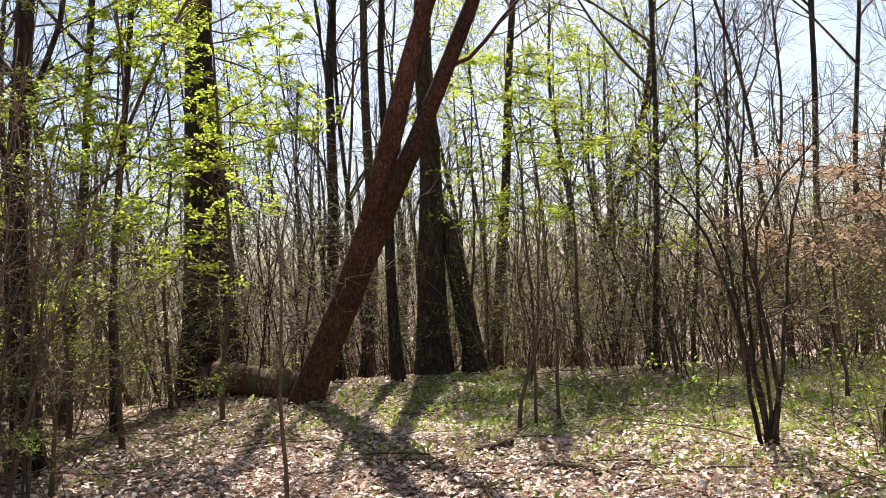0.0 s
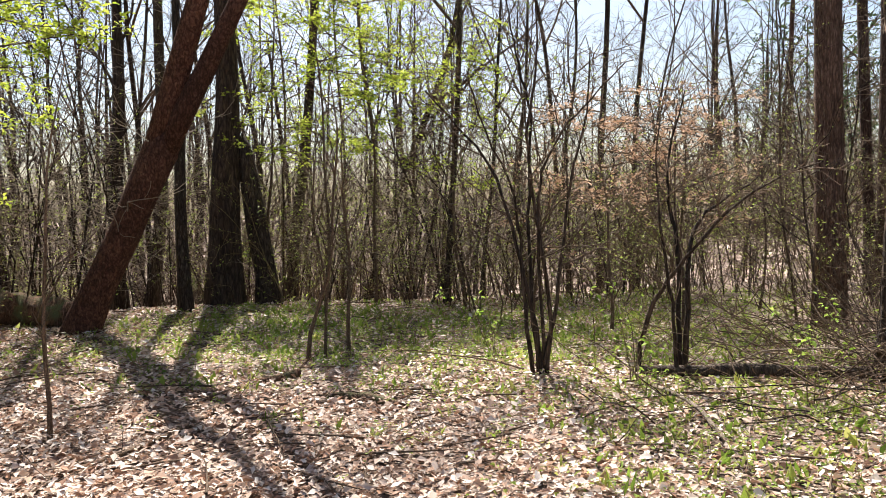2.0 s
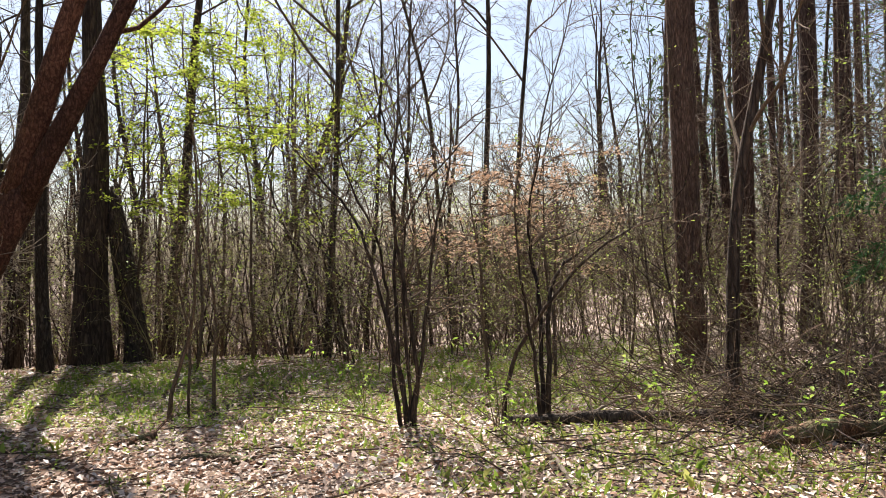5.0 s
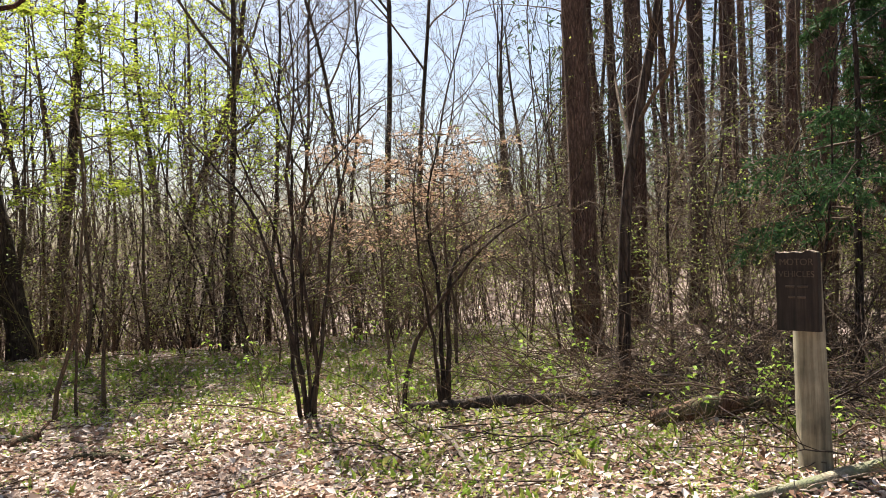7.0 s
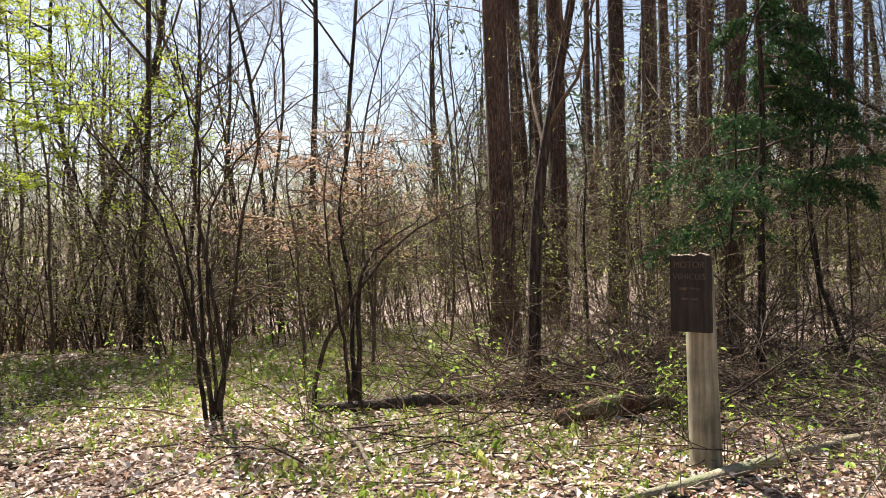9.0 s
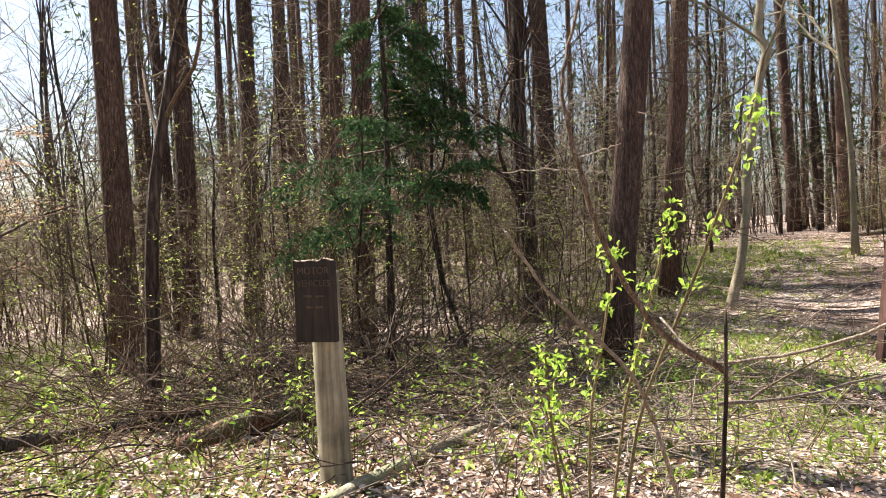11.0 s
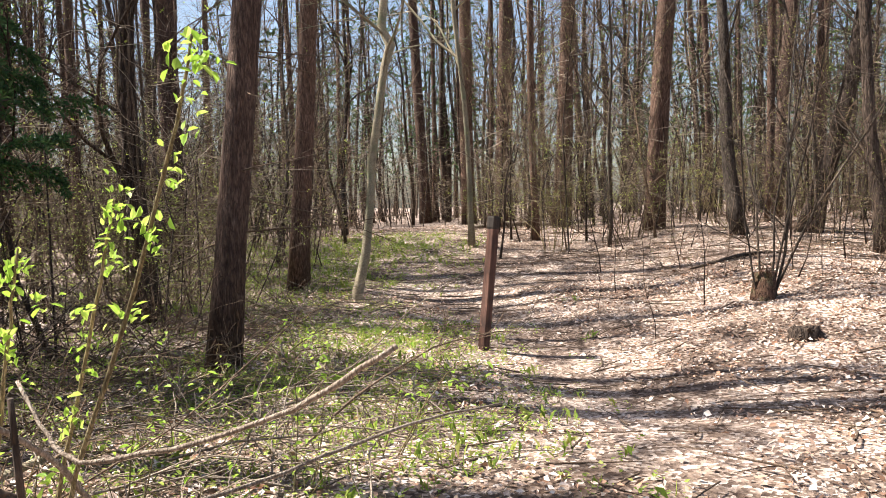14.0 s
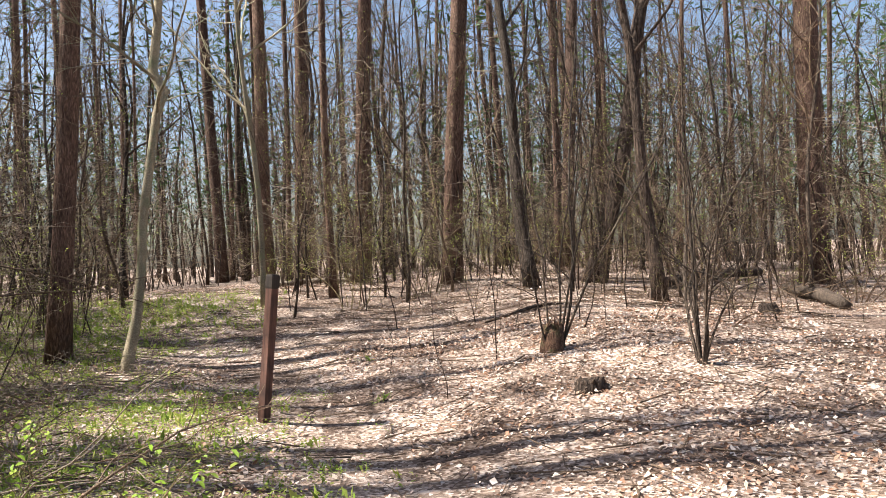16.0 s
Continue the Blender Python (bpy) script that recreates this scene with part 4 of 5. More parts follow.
def vines(x, y, r, h, seed):
    """Shaggy vines that climb a trunk."""
    rng = np.random.default_rng(seed)
    t = thing("climbing_vine", "shaggy brown vine climbing a dark trunk", "vine", at=(x, y, on_ground(x, y)))
    for k in range(5):
        z = np.linspace(-0.05, h * rng.uniform(0.7, 1.0), 26)
        a = rng.uniform(0, 6.28) + z * rng.uniform(-0.9, 0.9) + 0.4 * np.sin(z * 2 + k)
        rr = r * (1.04 + 0.5 * np.exp(-z / 0.4)) * (1 - 0.05 * z) + 0.015
        g = Geo()
        g.tube(np.stack([rr * np.cos(a) - 0.009 * z, rr * np.sin(a) + 0.018 * z, z], -1), np.linspace(0.022, 0.01, 26), 6)
        part("stem", g, TWIG, t)
    tw = Geo()
    for k in range(90):
        z, a = rng.uniform(0.3, h), rng.uniform(0, 6.28)
        b = wander(rng, (r * math.cos(a) - 0.009 * z, r * math.sin(a) + 0.018 * z, z), (math.cos(a), math.sin(a), rng.uniform(-0.4, 0.5)), rng.uniform(0.15, 0.6), 3, 0.25)
        tw.tube(b, np.linspace(0.006, 0.003, 4), 3)
    tagged(part("root_tangle", tw, TWIG, t), kind="stuff")


vines(11.65, 4.74, 0.15, 6.5, 501)


def pale_tree():
    rng = np.random.default_rng(90)
    x, y = 13.2, 2.25
    t = thing("pale_crooked_tree", "thin crooked tree with pale smooth bark and a sharp kink", "tree", at=(x, y, on_ground(x, y)))
    g = Geo()
    line = np.array([(0, 0, -0.15), (0.0, -0.02, 0.1), (0.03, -0.16, 0.7), (0.05, -0.24, 1.4), (0.06, -0.27, 2.0), (0.08, -0.40, 2.8), (0.09, -0.50, 3.4), (0.1, -0.60, 3.72), (0.1, -0.47, 3.98), (0.1, -0.55, 4.6), (0.12, -0.62, 5.6), (0.1, -0.7, 7.0), (0.1, -0.7, 9.0), (0.2, -0.6, 11.0)])
    rad = [0.13, 0.085, 0.066, 0.062, 0.062, 0.06, 0.058, 0.075, 0.066, 0.055, 0.05, 0.042, 0.03, 0.015]
    g.tube(line, rad, 10, True, 1 + rng.normal(0, 0.05, (14, 10)))
    part("trunk", g, BARK_PALE, t)
    limbs, tips = Geo(), []
    ramify(rng, limbs, line, np.array(rad), [(12, 2.0, 0.8, 5, 6, 0.14, 0.03, 0.45), (6, 0.8, 0.75, 3, 4, 0.16, 0.02, 0.2), (4, 0.4, 0.7, 3, 2, 0.2, 0, 0.2)], 0, tips)
    tagged(part("branchwork", limbs, BARK_PALE, t), kind="stuff")


pale_tree()
single(bare_tree("pale_slender_tree", 91, 12, 0.062, (0.0, 0.012), BARK_PALE, 0.25, 14, wob=0.02, label="slender pale tree at the bend of the trail", flare=0.5), 18.22, 0.85)
single(spruce("spruce_tree", 92, 4.3, 0.045), 7.5, 4.45)

# ---- saplings and shrubs of the clearing ----
single(sapling("sapling", 100, 2.6, 0.02, (0.10, 0.0), 0.05, 10, 90), 0.83, 7.16)
single(sapling("sapling", 101, 2.0, 0.02, (0.0, 0.0), 0.03, 10, 90), 1.26, 7.46)
single(sapling("sapling", 102, 2.3, 0.015, (0.02, 0.02), 0.05, 9, 70), 1.02, 7.3)
single(sapling("sapling", 103, 2.4, 0.016, (0.08, 0.03), 0.03, 10, 20, label="thin bare sapling standing in dry leaves"), -0.96, 5.45)
crooked_shrub(104, 2.65, 6.12, (
    [(-0.02, 0), (-0.06, 0.47), (-0.09, 1.02), (-0.08, 1.69), (-0.06, 2.2), (-0.16, 2.52), (-0.24, 2.88), (-0.3, 3.3)],
    [(0.02, 0), (-0.02, 0.43), (-0.12, 0.95), (-0.22, 1.34), (-0.39, 1.81), (-0.83, 2.25), (-0.95, 2.4)],
    [(0.03, 0), (0.04, 0.43), (0.0, 0.95), (0.02, 1.34), (0.02, 1.69), (0.24, 2.07), (0.39, 2.2), (0.7, 2.5)],
    [(0.05, 0), (0.1, 0.47), (0.06, 0.87), (-0.02, 1.3), (-0.04, 1.65), (-0.08, 2.0), (0.02, 2.4), (0.04, 2.8), (0.0, 3.3)],
    [(-0.05, 0), (-0.16, 0.63), (-0.16, 1.1), (-0.2, 1.5), (-0.43, 2.0), (-0.6, 2.5)],
    [(0.0, 0), (0.12, 0.5), (0.2, 1.1), (0.25, 1.6), (0.4, 2.1), (0.42, 2.7)],
), 0.018, "dark shrub of crooked stems with arching branches at the clearing", 420)
crooked_shrub(105, 3.67, 5.63, (
    [(0.0, 0), (0.0, 0.55), (-0.02, 1.18), (-0.08, 1.42), (-0.1, 1.73), (-0.04, 1.97), (0.03, 2.3)],
    [(-0.33, 0), (-0.3, 0.43), (-0.12, 0.79), (0.08, 1.06), (0.35, 1.38), (0.71, 1.61), (1.0, 1.7)],
    [(0.03, 0), (0.05, 0.6), (0.06, 1.1), (0.16, 1.3), (0.32, 1.42), (0.6, 1.6)],
    [(-0.03, 0), (-0.05, 0.4), (-0.12, 0.9), (-0.2, 1.5), (-0.16, 2.1)],
), 0.022, "dark shrub with a branch arching low beside a grey log", 300)
single(shrub("clump_shrub", 106, 4.0, 9, 0.015, 0.2, 40, 0.02, BARK_GREY, label="bare fan-shaped shrub on the leafy bank", group="", fine=(6, 4), base=0.05), 10.26, -4.35)
single(shrub("clump_shrub", 107, 5.2, 6, 0.018, 0.2, 40, 0.02, BARK_GREY, label="bare sprouts around a rotten stump", group="", fine=(6, 4), base=0.1), 11.54, -3.08)
MAPLE = "young maple with level sprays of bright yellow-green new leaves"
for x, y, seed, h, first, tiers, reach, leaves, leaf in (
    (-2.15, 8.6, 108, 5.2, 0.45, 16, 1.7, 3600, 0.06), (-2.8, 7.5, 109, 4.6, 0.3, 18, 1.5, 3800, 0.048), (-3.6, 8.2, 113, 5.0, 0.3, 17, 1.6, 3400, 0.048), (-3.0, 9.6, 114, 5.4, 0.4, 15, 1.6, 2600, 0.055)):
    single(layered_tree("maple_sapling", seed, h, 0.026, first, tiers, reach, leaves, leaf, GREEN_BRIGHT, TWIG, MAPLE, "young maples"), x, y)
for x, y, seed, h, tiers, reach in ((-2.75, 5.9, 116, 3.4, 17, 1.15), (-3.5, 6.4, 117, 4.4, 18, 1.3), (-4.3, 7.6, 119, 4.6, 16, 1.4)):
    single(layered_tree("olive_shrub", seed, h, 0.018, 0.12, tiers, reach, 3000, 0.032, GREEN_SOFT, TWIG_OLIVE, "tall twiggy shrub with small olive-green opening leaves", "olive shrubs of the edge", leaf_label="small olive-green leaves"), x, y)
single(shrub("upright_shrub", 121, 3.6, 16, 0.013, 0.14, 160, 0.028, TWIG, label="dense clump of upright brown stems at the clearing's edge", group="", fine=(6, 4), base=0.3, bend=0.07), -2.95, 5.45)
for x, y, seed, h, leaves in ((2.0, 12.6, 110, 6.4, 2600), (3.0, 12.2, 115, 5.8, 1800), (1.1, 13.0, 122, 6.6, 2000), (3.8, 13.2, 123, 5.4, 1300)):
    single(bare_tree("slim_tree", seed, h, 0.03, (0.03 - 0.02 * (seed % 3), 0.0), TWIG, 0.4, 15, (7, 5), leaves=leaves, leaf_material=GREEN_BRIGHT, leaf=0.056, label="slim young tree with bright green new leaves", spread=0.9, group="slim young trees"), x, y)
for x, y, seed, h, leaves in ((1.35, 9.9, 126, 4.3, 2800), (2.1, 10.4, 127, 4.6, 2400), (0.75, 10.9, 128, 4.8, 1800), (3.3, 10.2, 129, 3.9, 1300)):
    single(layered_tree("leafing_tree", seed, h, 0.022, 0.42, 16, 1.15, leaves, 0.046, GREEN_BRIGHT, TWIG, "slender young tree with sprays of fresh green leaves", "slim young trees"), x, y)
for x, y, seed, h, first, tiers, reach, leaves in ((4.25, 7.9, 111, 2.7, 0.45, 12, 1.25, 1500), (4.95, 7.6, 112, 2.5, 0.5, 11, 1.2, 1300), (5.6, 8.7, 124, 2.9, 0.45, 12, 1.2, 1400), (3.9, 9.3, 125, 2.6, 0.4, 10, 1.1, 800)):
    single(layered_tree("beech_sapling", seed, h, 0.02, first, tiers, reach, leaves, 0.039, TAN_LEAF, TWIG, "young beech holding level sprays of dry orange-tan leaves", "young beeches", leaf_label="dry orange-tan leaves", droop=-0.02), x, y)


def foreground_shrub():
    """A dead cane shrub that the trail brushes past: bent canes and green shoots."""
    rng = np.random.default_rng(120)
    x, y = 2.66, 0.38
    z0 = on_ground(x, y)
    t = thing("cane_shrub", "half-dead cane shrub with pale bent canes and fresh green shoots", "shrub", at=(x, y, z0))
    o = np.array([x, y, z0])

    def cane(pts, r0, r1, material, label=""):
        pts = np.array(pts) - o
        s = np.linspace(0, len(pts) - 1, 4 * len(pts))
        line = np.stack([np.interp(s, np.arange(len(pts)), pts[:, k]) for k in range(3)], -1)
        for _ in range(3):
            line[1:-1] = (line[:-2] + 2 * line[1:-1] + line[2:]) / 4
        line[1:-1] += rng.normal(0, 0.0012, (len(line) - 2, 3))
        g = Geo()
        g.tube(line, np.linspace(r0, r1, len(line)), 8, True, 1 + rng.normal(0, 0.06, (len(line), 8)))
        part("cane", g, material, t, label)
        return line

    cane([(2.66, 0.38, -0.1), (2.55, 0.34, 0.6), (2.42, 0.28, 1.1), (2.39, 0.27, 1.29)], 0.0065, 0.003, BARK_DARK, "dark broken upright cane")
    cane([(2.42, 0.28, 1.18), (2.33, 0.36, 1.25), (2.27, 0.39, 1.32), (2.2, 0.42, 1.42), (2.16, 0.44, 1.54), (2.15, 0.46, 1.64), (2.17, 0.46, 1.71), (2.24, 0.45, 1.83), (2.4, 0.5, 2.1)], 0.006, 0.0022, TWIG)
    cane([(2.16, 0.44, 1.535), (2.15, 0.5, 1.54), (2.16, 0.57, 1.54)], 0.0014, 0.0008, TWIG_PALE)
    cane([(2.16, 0.44, 1.555), (2.16, 0.41, 1.56), (2.16, 0.37, 1.57)], 0.0013, 0.0008, TWIG_PALE)
    cane([(2.68, 0.46, 1.24), (2.62, 0.38, 1.17), (2.59, 0.32, 1.16), (2.58, 0.14, 1.2), (2.56, 0.03, 1.25), (2.53, -0.06, 1.31)], 0.0026, 0.0034, TWIG_PALE, "pale bent cane")
    cane([(3.1, 0.6, 0.9), (2.99, 0.61, 1.04), (2.81, 0.65, 1.17), (2.63, 0.67, 1.27), (2.51, 0.68, 1.35), (2.39, 0.68, 1.44)], 0.006, 0.003, TWIG_PALE, "pale bare cane")
    cane([(3.3, 0.5, 0.0), (3.2, 0.55, 0.6), (3.1, 0.6, 0.9)], 0.007, 0.006, TWIG_PALE)
    cane([(2.6, 0.33, 1.08), (2.8, 0.2, 1.06), (3.0, 0.0, 1.1), (3.2, -0.15, 1.08)], 0.004, 0.002, TWIG_PALE)
    tips = []
    for pts in (
        [(3.1, 0.75, 0.1), (3.05, 0.65, 0.9), (2.97, 0.45, 1.3), (2.88, 0.31, 1.62), (2.86, 0.28, 1.72)],
        [(3.15, 0.8, 0.1), (3.12, 0.7, 0.9), (3.1, 0.58, 1.3), (3.08, 0.53, 1.48)],
        [(3.1, 0.8, 0.2), (3.02, 0.76, 0.9), (2.97, 0.67, 1.25), (2.95, 0.63, 1.40)],
        [(3.2, 0.85, 0.2), (3.0, 0.85, 0.8), (2.85, 0.8, 1.05), (2.75, 0.76, 1.15)],
        [(3.3, 0.85, 0.1), (3.2, 0.9, 0.7), (3.1, 0.95, 1.0)],
    ):
        tips.append(cane(pts, 0.006, 0.002, TWIG_OLIVE) + 0)
    for line in tips:
        lv = Geo()
        for f in np.linspace(0.45, 1.0, 13):
            p, d, _ = point_on(line, min(f + rng.normal(0, 0.02), 1.0))
            p = p + rng.normal(0, 0.02, 3)
            cnt = int(rng.integers(6, 11))
            al = rng.normal(0, 0.75, (cnt, 3)) + np.array([0, 0, 0.55]) + d / np.linalg.norm(d) * 0.3
            lv.leaves(p + rng.normal(0, 0.014, (cnt, 3)), 0.019, rng, narrow=0.52, along=al, oval=True)
        tagged(part("foliage", lv, GREEN_SHOOT, t, "bright green unfolding leaves in clusters", False), kind="stuff")


foreground_shrub()


# ---- stumps ----
def stump(x, y, r, h, seed, label, wood=None):
    rng = np.random.default_rng(seed)
    t = thing("stump", label, "stump", at=(x, y, on_ground(x, y)))
    g = Geo()
    n = 14
    line = np.array([(0, 0, -0.1), (0, 0, 0.04), (0.01, 0, h * 0.6), (0.02, 0, h)])
    rough = 1 + rng.normal(0, 0.09, (4, n))
    g.tube(line, [r * 1.35, r * 1.1, r, r * 0.9], n, True, rough)
    part("body", g, wood or ROTTEN, t)
    for k in range(7):
        a = rng.uniform(0, 6.28)
        s = Geo()
        p = np.array([math.cos(a) * r * 0.75, math.sin(a) * r * 0.75, h * 0.8])
        s.tube(wander(rng, p, (rng.normal(0, 0.3), rng.normal(0, 0.3), 1), rng.uniform(0.15, 0.55) * h, 3, 0.2), [r * 0.22, r * 0.16, r * 0.08, 0.004], 5, True)
        part("splinter", s, wood or ROTTEN, t)


stump(11.54, -3.08, 0.13, 0.32, 131, "crumbling red-brown rotten stump with sprouts")
stump(9.83, -2.97, 0.15, 0.11, 132, "low dark mossy stump on the leafy bank", BARK_DARK)
stump(13.3, -6.9, 0.14, 0.16, 133, "low dark stump among dry leaves", BARK_DARK)

# ---- the wood round about ----
rng0 = np.random.default_rng(7)


def clear_of(x, y):
    """Whether a tree may stand here: outside the clearing, the trail and the walked line."""
    clearing = ((x - 0.2) / 3.4) ** 2 + ((y - 5.2) / 5.4) ** 2 < 1
    edge = ((x - 3.2) / 2.4) ** 2 + ((y - 5.6) / 3.6) ** 2 < 1
    trail = (np.abs(y + 1.0 - 0.12 * (x - 6)) < 2.2) & (x > -3) & (x < 17)
    bend = (x > 12) & (x < 26) & (np.abs(y - 1.6 - 0.1 * (x - 14)) < 1.5)
    bank = ((x - 12) / 6.5) ** 2 + ((y + 3.5) / 4.2) ** 2 < 1
    behind = np.hypot(x - 1, y + 2) < 4.0
    gap = (np.abs(y - 2.9) < 0.9) & (x > 3) & (x < 8)
    return not (clearing or edge or trail or bend or bank or behind or gap)


def sky_gap(x, y):
    """The low stretch of the wood over which the sky shows."""
    return 15 < math.degrees(math.atan2(x - 0.5, y)) < 33


def spots(cnt, xr, yr, apart, keep=None):
    out = []
    for _ in range(cnt * 40):
        x, y = rng0.uniform(*xr), rng0.uniform(*yr)
        if clear_of(x, y) and (keep is None or keep(x, y)) and all((x - a) ** 2 + (y - b) ** 2 > apart**2 for a, b in out):
            out.append((x, y))
            if len(out) == cnt:
                break
    return out


def leftward(x, y):
    return y > 0.75 * x + 3.5 and y > 11.5 and not sky_gap(x, y)


def rightward(x, y):
    return y < 0.85 * x - 0.5 and x > 9.5 and not (10.5 < x < 21 and y < 10)


def middle(x, y):
    return y > 9.2


bare_models = [bare_tree("bare_tree", 200 + k, 10 + k % 3, 0.05 + 0.012 * (k % 4), (0, 0), BARK_GREY if k % 2 else BARK_DARK, 0.25, 12, (6, 5), wob=0.035) for k in range(5)]
for k, m in enumerate(bare_models):
    put(m, -6.0 - 2.2 * k, 10.0 + 3.1 * k)
copies(bare_models, spots(40, (-18, 10), (12.5, 36), 1.6, leftward), rng0, (0.8, 1.2), 4.0)
copies(bare_models, spots(40, (20, 44), (-28, 10), 1.7), rng0, (0.8, 1.25), 4.0)
copies(bare_models, spots(12, (-16, -4.5), (-6, 9), 1.8), rng0, (0.7, 1.1), 3.0)
copies(bare_models, spots(6, (-14, 14), (-30, -9), 4.0), rng0, (0.8, 1.1), 3.0)

gap_models = [bare_tree("slender_tree", 210 + k, 7.5 + k, 0.04, (0.02, 0.0), BARK_GREY, 0.3, 12, (7, 5), wob=0.03, leaves=120, label="slender bare tree with fine twigs against the sky") for k in range(3)]
for k, m in enumerate(gap_models):
    put(m, 4.2 + 1.1 * k, 12.2 + 0.7 * k)
copies(gap_models, spots(6, (3, 16), (11, 26), 1.6, sky_gap), rng0, (0.7, 1.1), 5.0)

pine_models = [pine("pine_tree", 220 + k, 18.0 + k % 3, 0.075 + 0.018 * (k % 3), (0, 0), 0.6, tufts=4) for k in range(4)]
for k, m in enumerate(pine_models):
    put(m, 13.5 + 3.3 * k, 11.0 + 1.3 * k)
copies(pine_models, spots(40, (9.5, 38), (6, 30), 2.0, rightward), rng0, (0.8, 1.15), 1.2)
copies(pine_models, spots(26, (19, 42), (-16, 4), 2.2), rng0, (0.85, 1.15), 1.5)
copies(pine_models, spots(5, (7.6, 16), (6.5, 16), 2.2, lambda x, y: not sky_gap(x, y)), rng0, (0.75, 1.0), 1.2)
copies(pine_models, spots(8, (9, 21), (9, 21), 2.0, lambda x, y: not sky_gap(x, y)), rng0, (0.7, 1.0), 1.2)
copies(gap_models, spots(14, (15, 27), (-15, 9), 1.8), rng0, (0.8, 1.2), 5.0)

pole_models = [sapling("sapling", 240 + k, 6.0 + k % 3, 0.016 + 0.005 * (k % 3), (0, 0), 0.07, 16, 130, 0.03, BARK_DARK if k % 3 else TWIG) for k in range(6)]
for k, m in enumerate(pole_models):
    put(m, -4.5 - k, 11.5 + 0.8 * k)
copies(pole_models, spots(52, (-13, 11), (10.5, 22), 0.5, lambda x, y: y > 0.5 * x + 6.5 and not sky_gap(x, y)), rng0, (0.5, 1.05), 6.0)
copies(pole_models, spots(34, (2, 14), (10, 20), 0.5, sky_gap), rng0, (0.35, 0.6), 6.0)
copies(pole_models, spots(46, (5.5, 26), (4.0, 20), 0.7, lambda x, y: y < 0.95 * x + 2), rng0, (0.5, 1.1), 3.5)
copies(pole_models, spots(60, (15, 34), (-16, 2), 0.8), rng0, (0.5, 1.1), 3.5)
for k in range(34):
    x, y, s = rng0.uniform(10.5, 18), rng0.uniform(-8.5, -0.6), rng0.uniform(0.16, 0.42)
    copy_thing(pole_models[k % 6], pose(x, y, on_ground(x, y), rng0.normal(0, 6), rng0.normal(0, 6), rng0.uniform(0, 360)) @ Matrix.Diagonal((s, s, s, 1)))
copies(pole_models, spots(26, (-9, -3.2), (4, 11), 0.5), rng0, (0.5, 1.0), 4.0)

under_models = [bare_tree("understory_tree", 280 + k, 4.2 + 0.5 * k, 0.02 + 0.004 * k, (0.05, 0.03), BARK_DARK if k % 2 else TWIG, 0.12, 11, (6, 4), wob=0.06, leaves=240, label="thin crooked understory tree with fine twigs and small buds") for k in range(3)]
for k, m in enumerate(under_models):
    put(m, 16.2 + 1.3 * k, -7.4 + 2.2 * k)
copies(under_models, spots(46, (13.5, 24), (-14, 9), 1.0), rng0, (0.6, 1.25), 7.0)
for k in range(22):
    x, y, s = rng0.uniform(11.5, 19), rng0.uniform(-9, -1.5), rng0.uniform(0.14, 0.4)
    copy_thing(under_models[k % 3], pose(x, y, on_ground(x, y), rng0.normal(0, 12), rng0.normal(0, 12), rng0.uniform(0, 360)) @ Matrix.Diagonal((s, s, s, 1)))
copies(under_models, spots(16, (6.0, 15), (4.4, 11.5), 0.8, lambda x, y: not sky_gap(x, y)), rng0, (0.55, 1.2), 7.0)

shrub_models = [shrub("wild_shrub", 260 + k, 2.7 + 0.3 * (k % 3), 10, 0.008, 0.5, 800 if k % 2 else 520, 0.033, (TWIG, TWIG_OLIVE, TWIG)[k % 3], fine=(6, 3), bend=0.17, curl=0.3, base=0.4) for k in range(6)]
for k, m in enumerate(shrub_models):
    put(m, 3.4 + 0.9 * k, 9.4 + 0.5 * k)
copies(shrub_models, spots(42, (-8, 10), (9.0, 15), 0.5, lambda x, y: y > 0.4 * x + 6.4), rng0, (0.7, 1.25), 4.0)
copies(shrub_models, spots(24, (5.6, 18), (4.5, 12), 0.7, lambda x, y: y < 0.95 * x + 2), rng0, (0.5, 1.0), 5.0)
copies(shrub_models, spots(16, (8.5, 15), (3.3, 8.0), 0.7), rng0, (0.45, 0.85), 6.0)
copies(shrub_models, spots(20, (15.5, 26), (-14, 3), 1.1), rng0, (0.5, 1.0), 5.0)
copies(shrub_models, spots(16, (-7, -3.0), (4.5, 9.5), 0.6), rng0, (0.7, 1.1), 4.0)


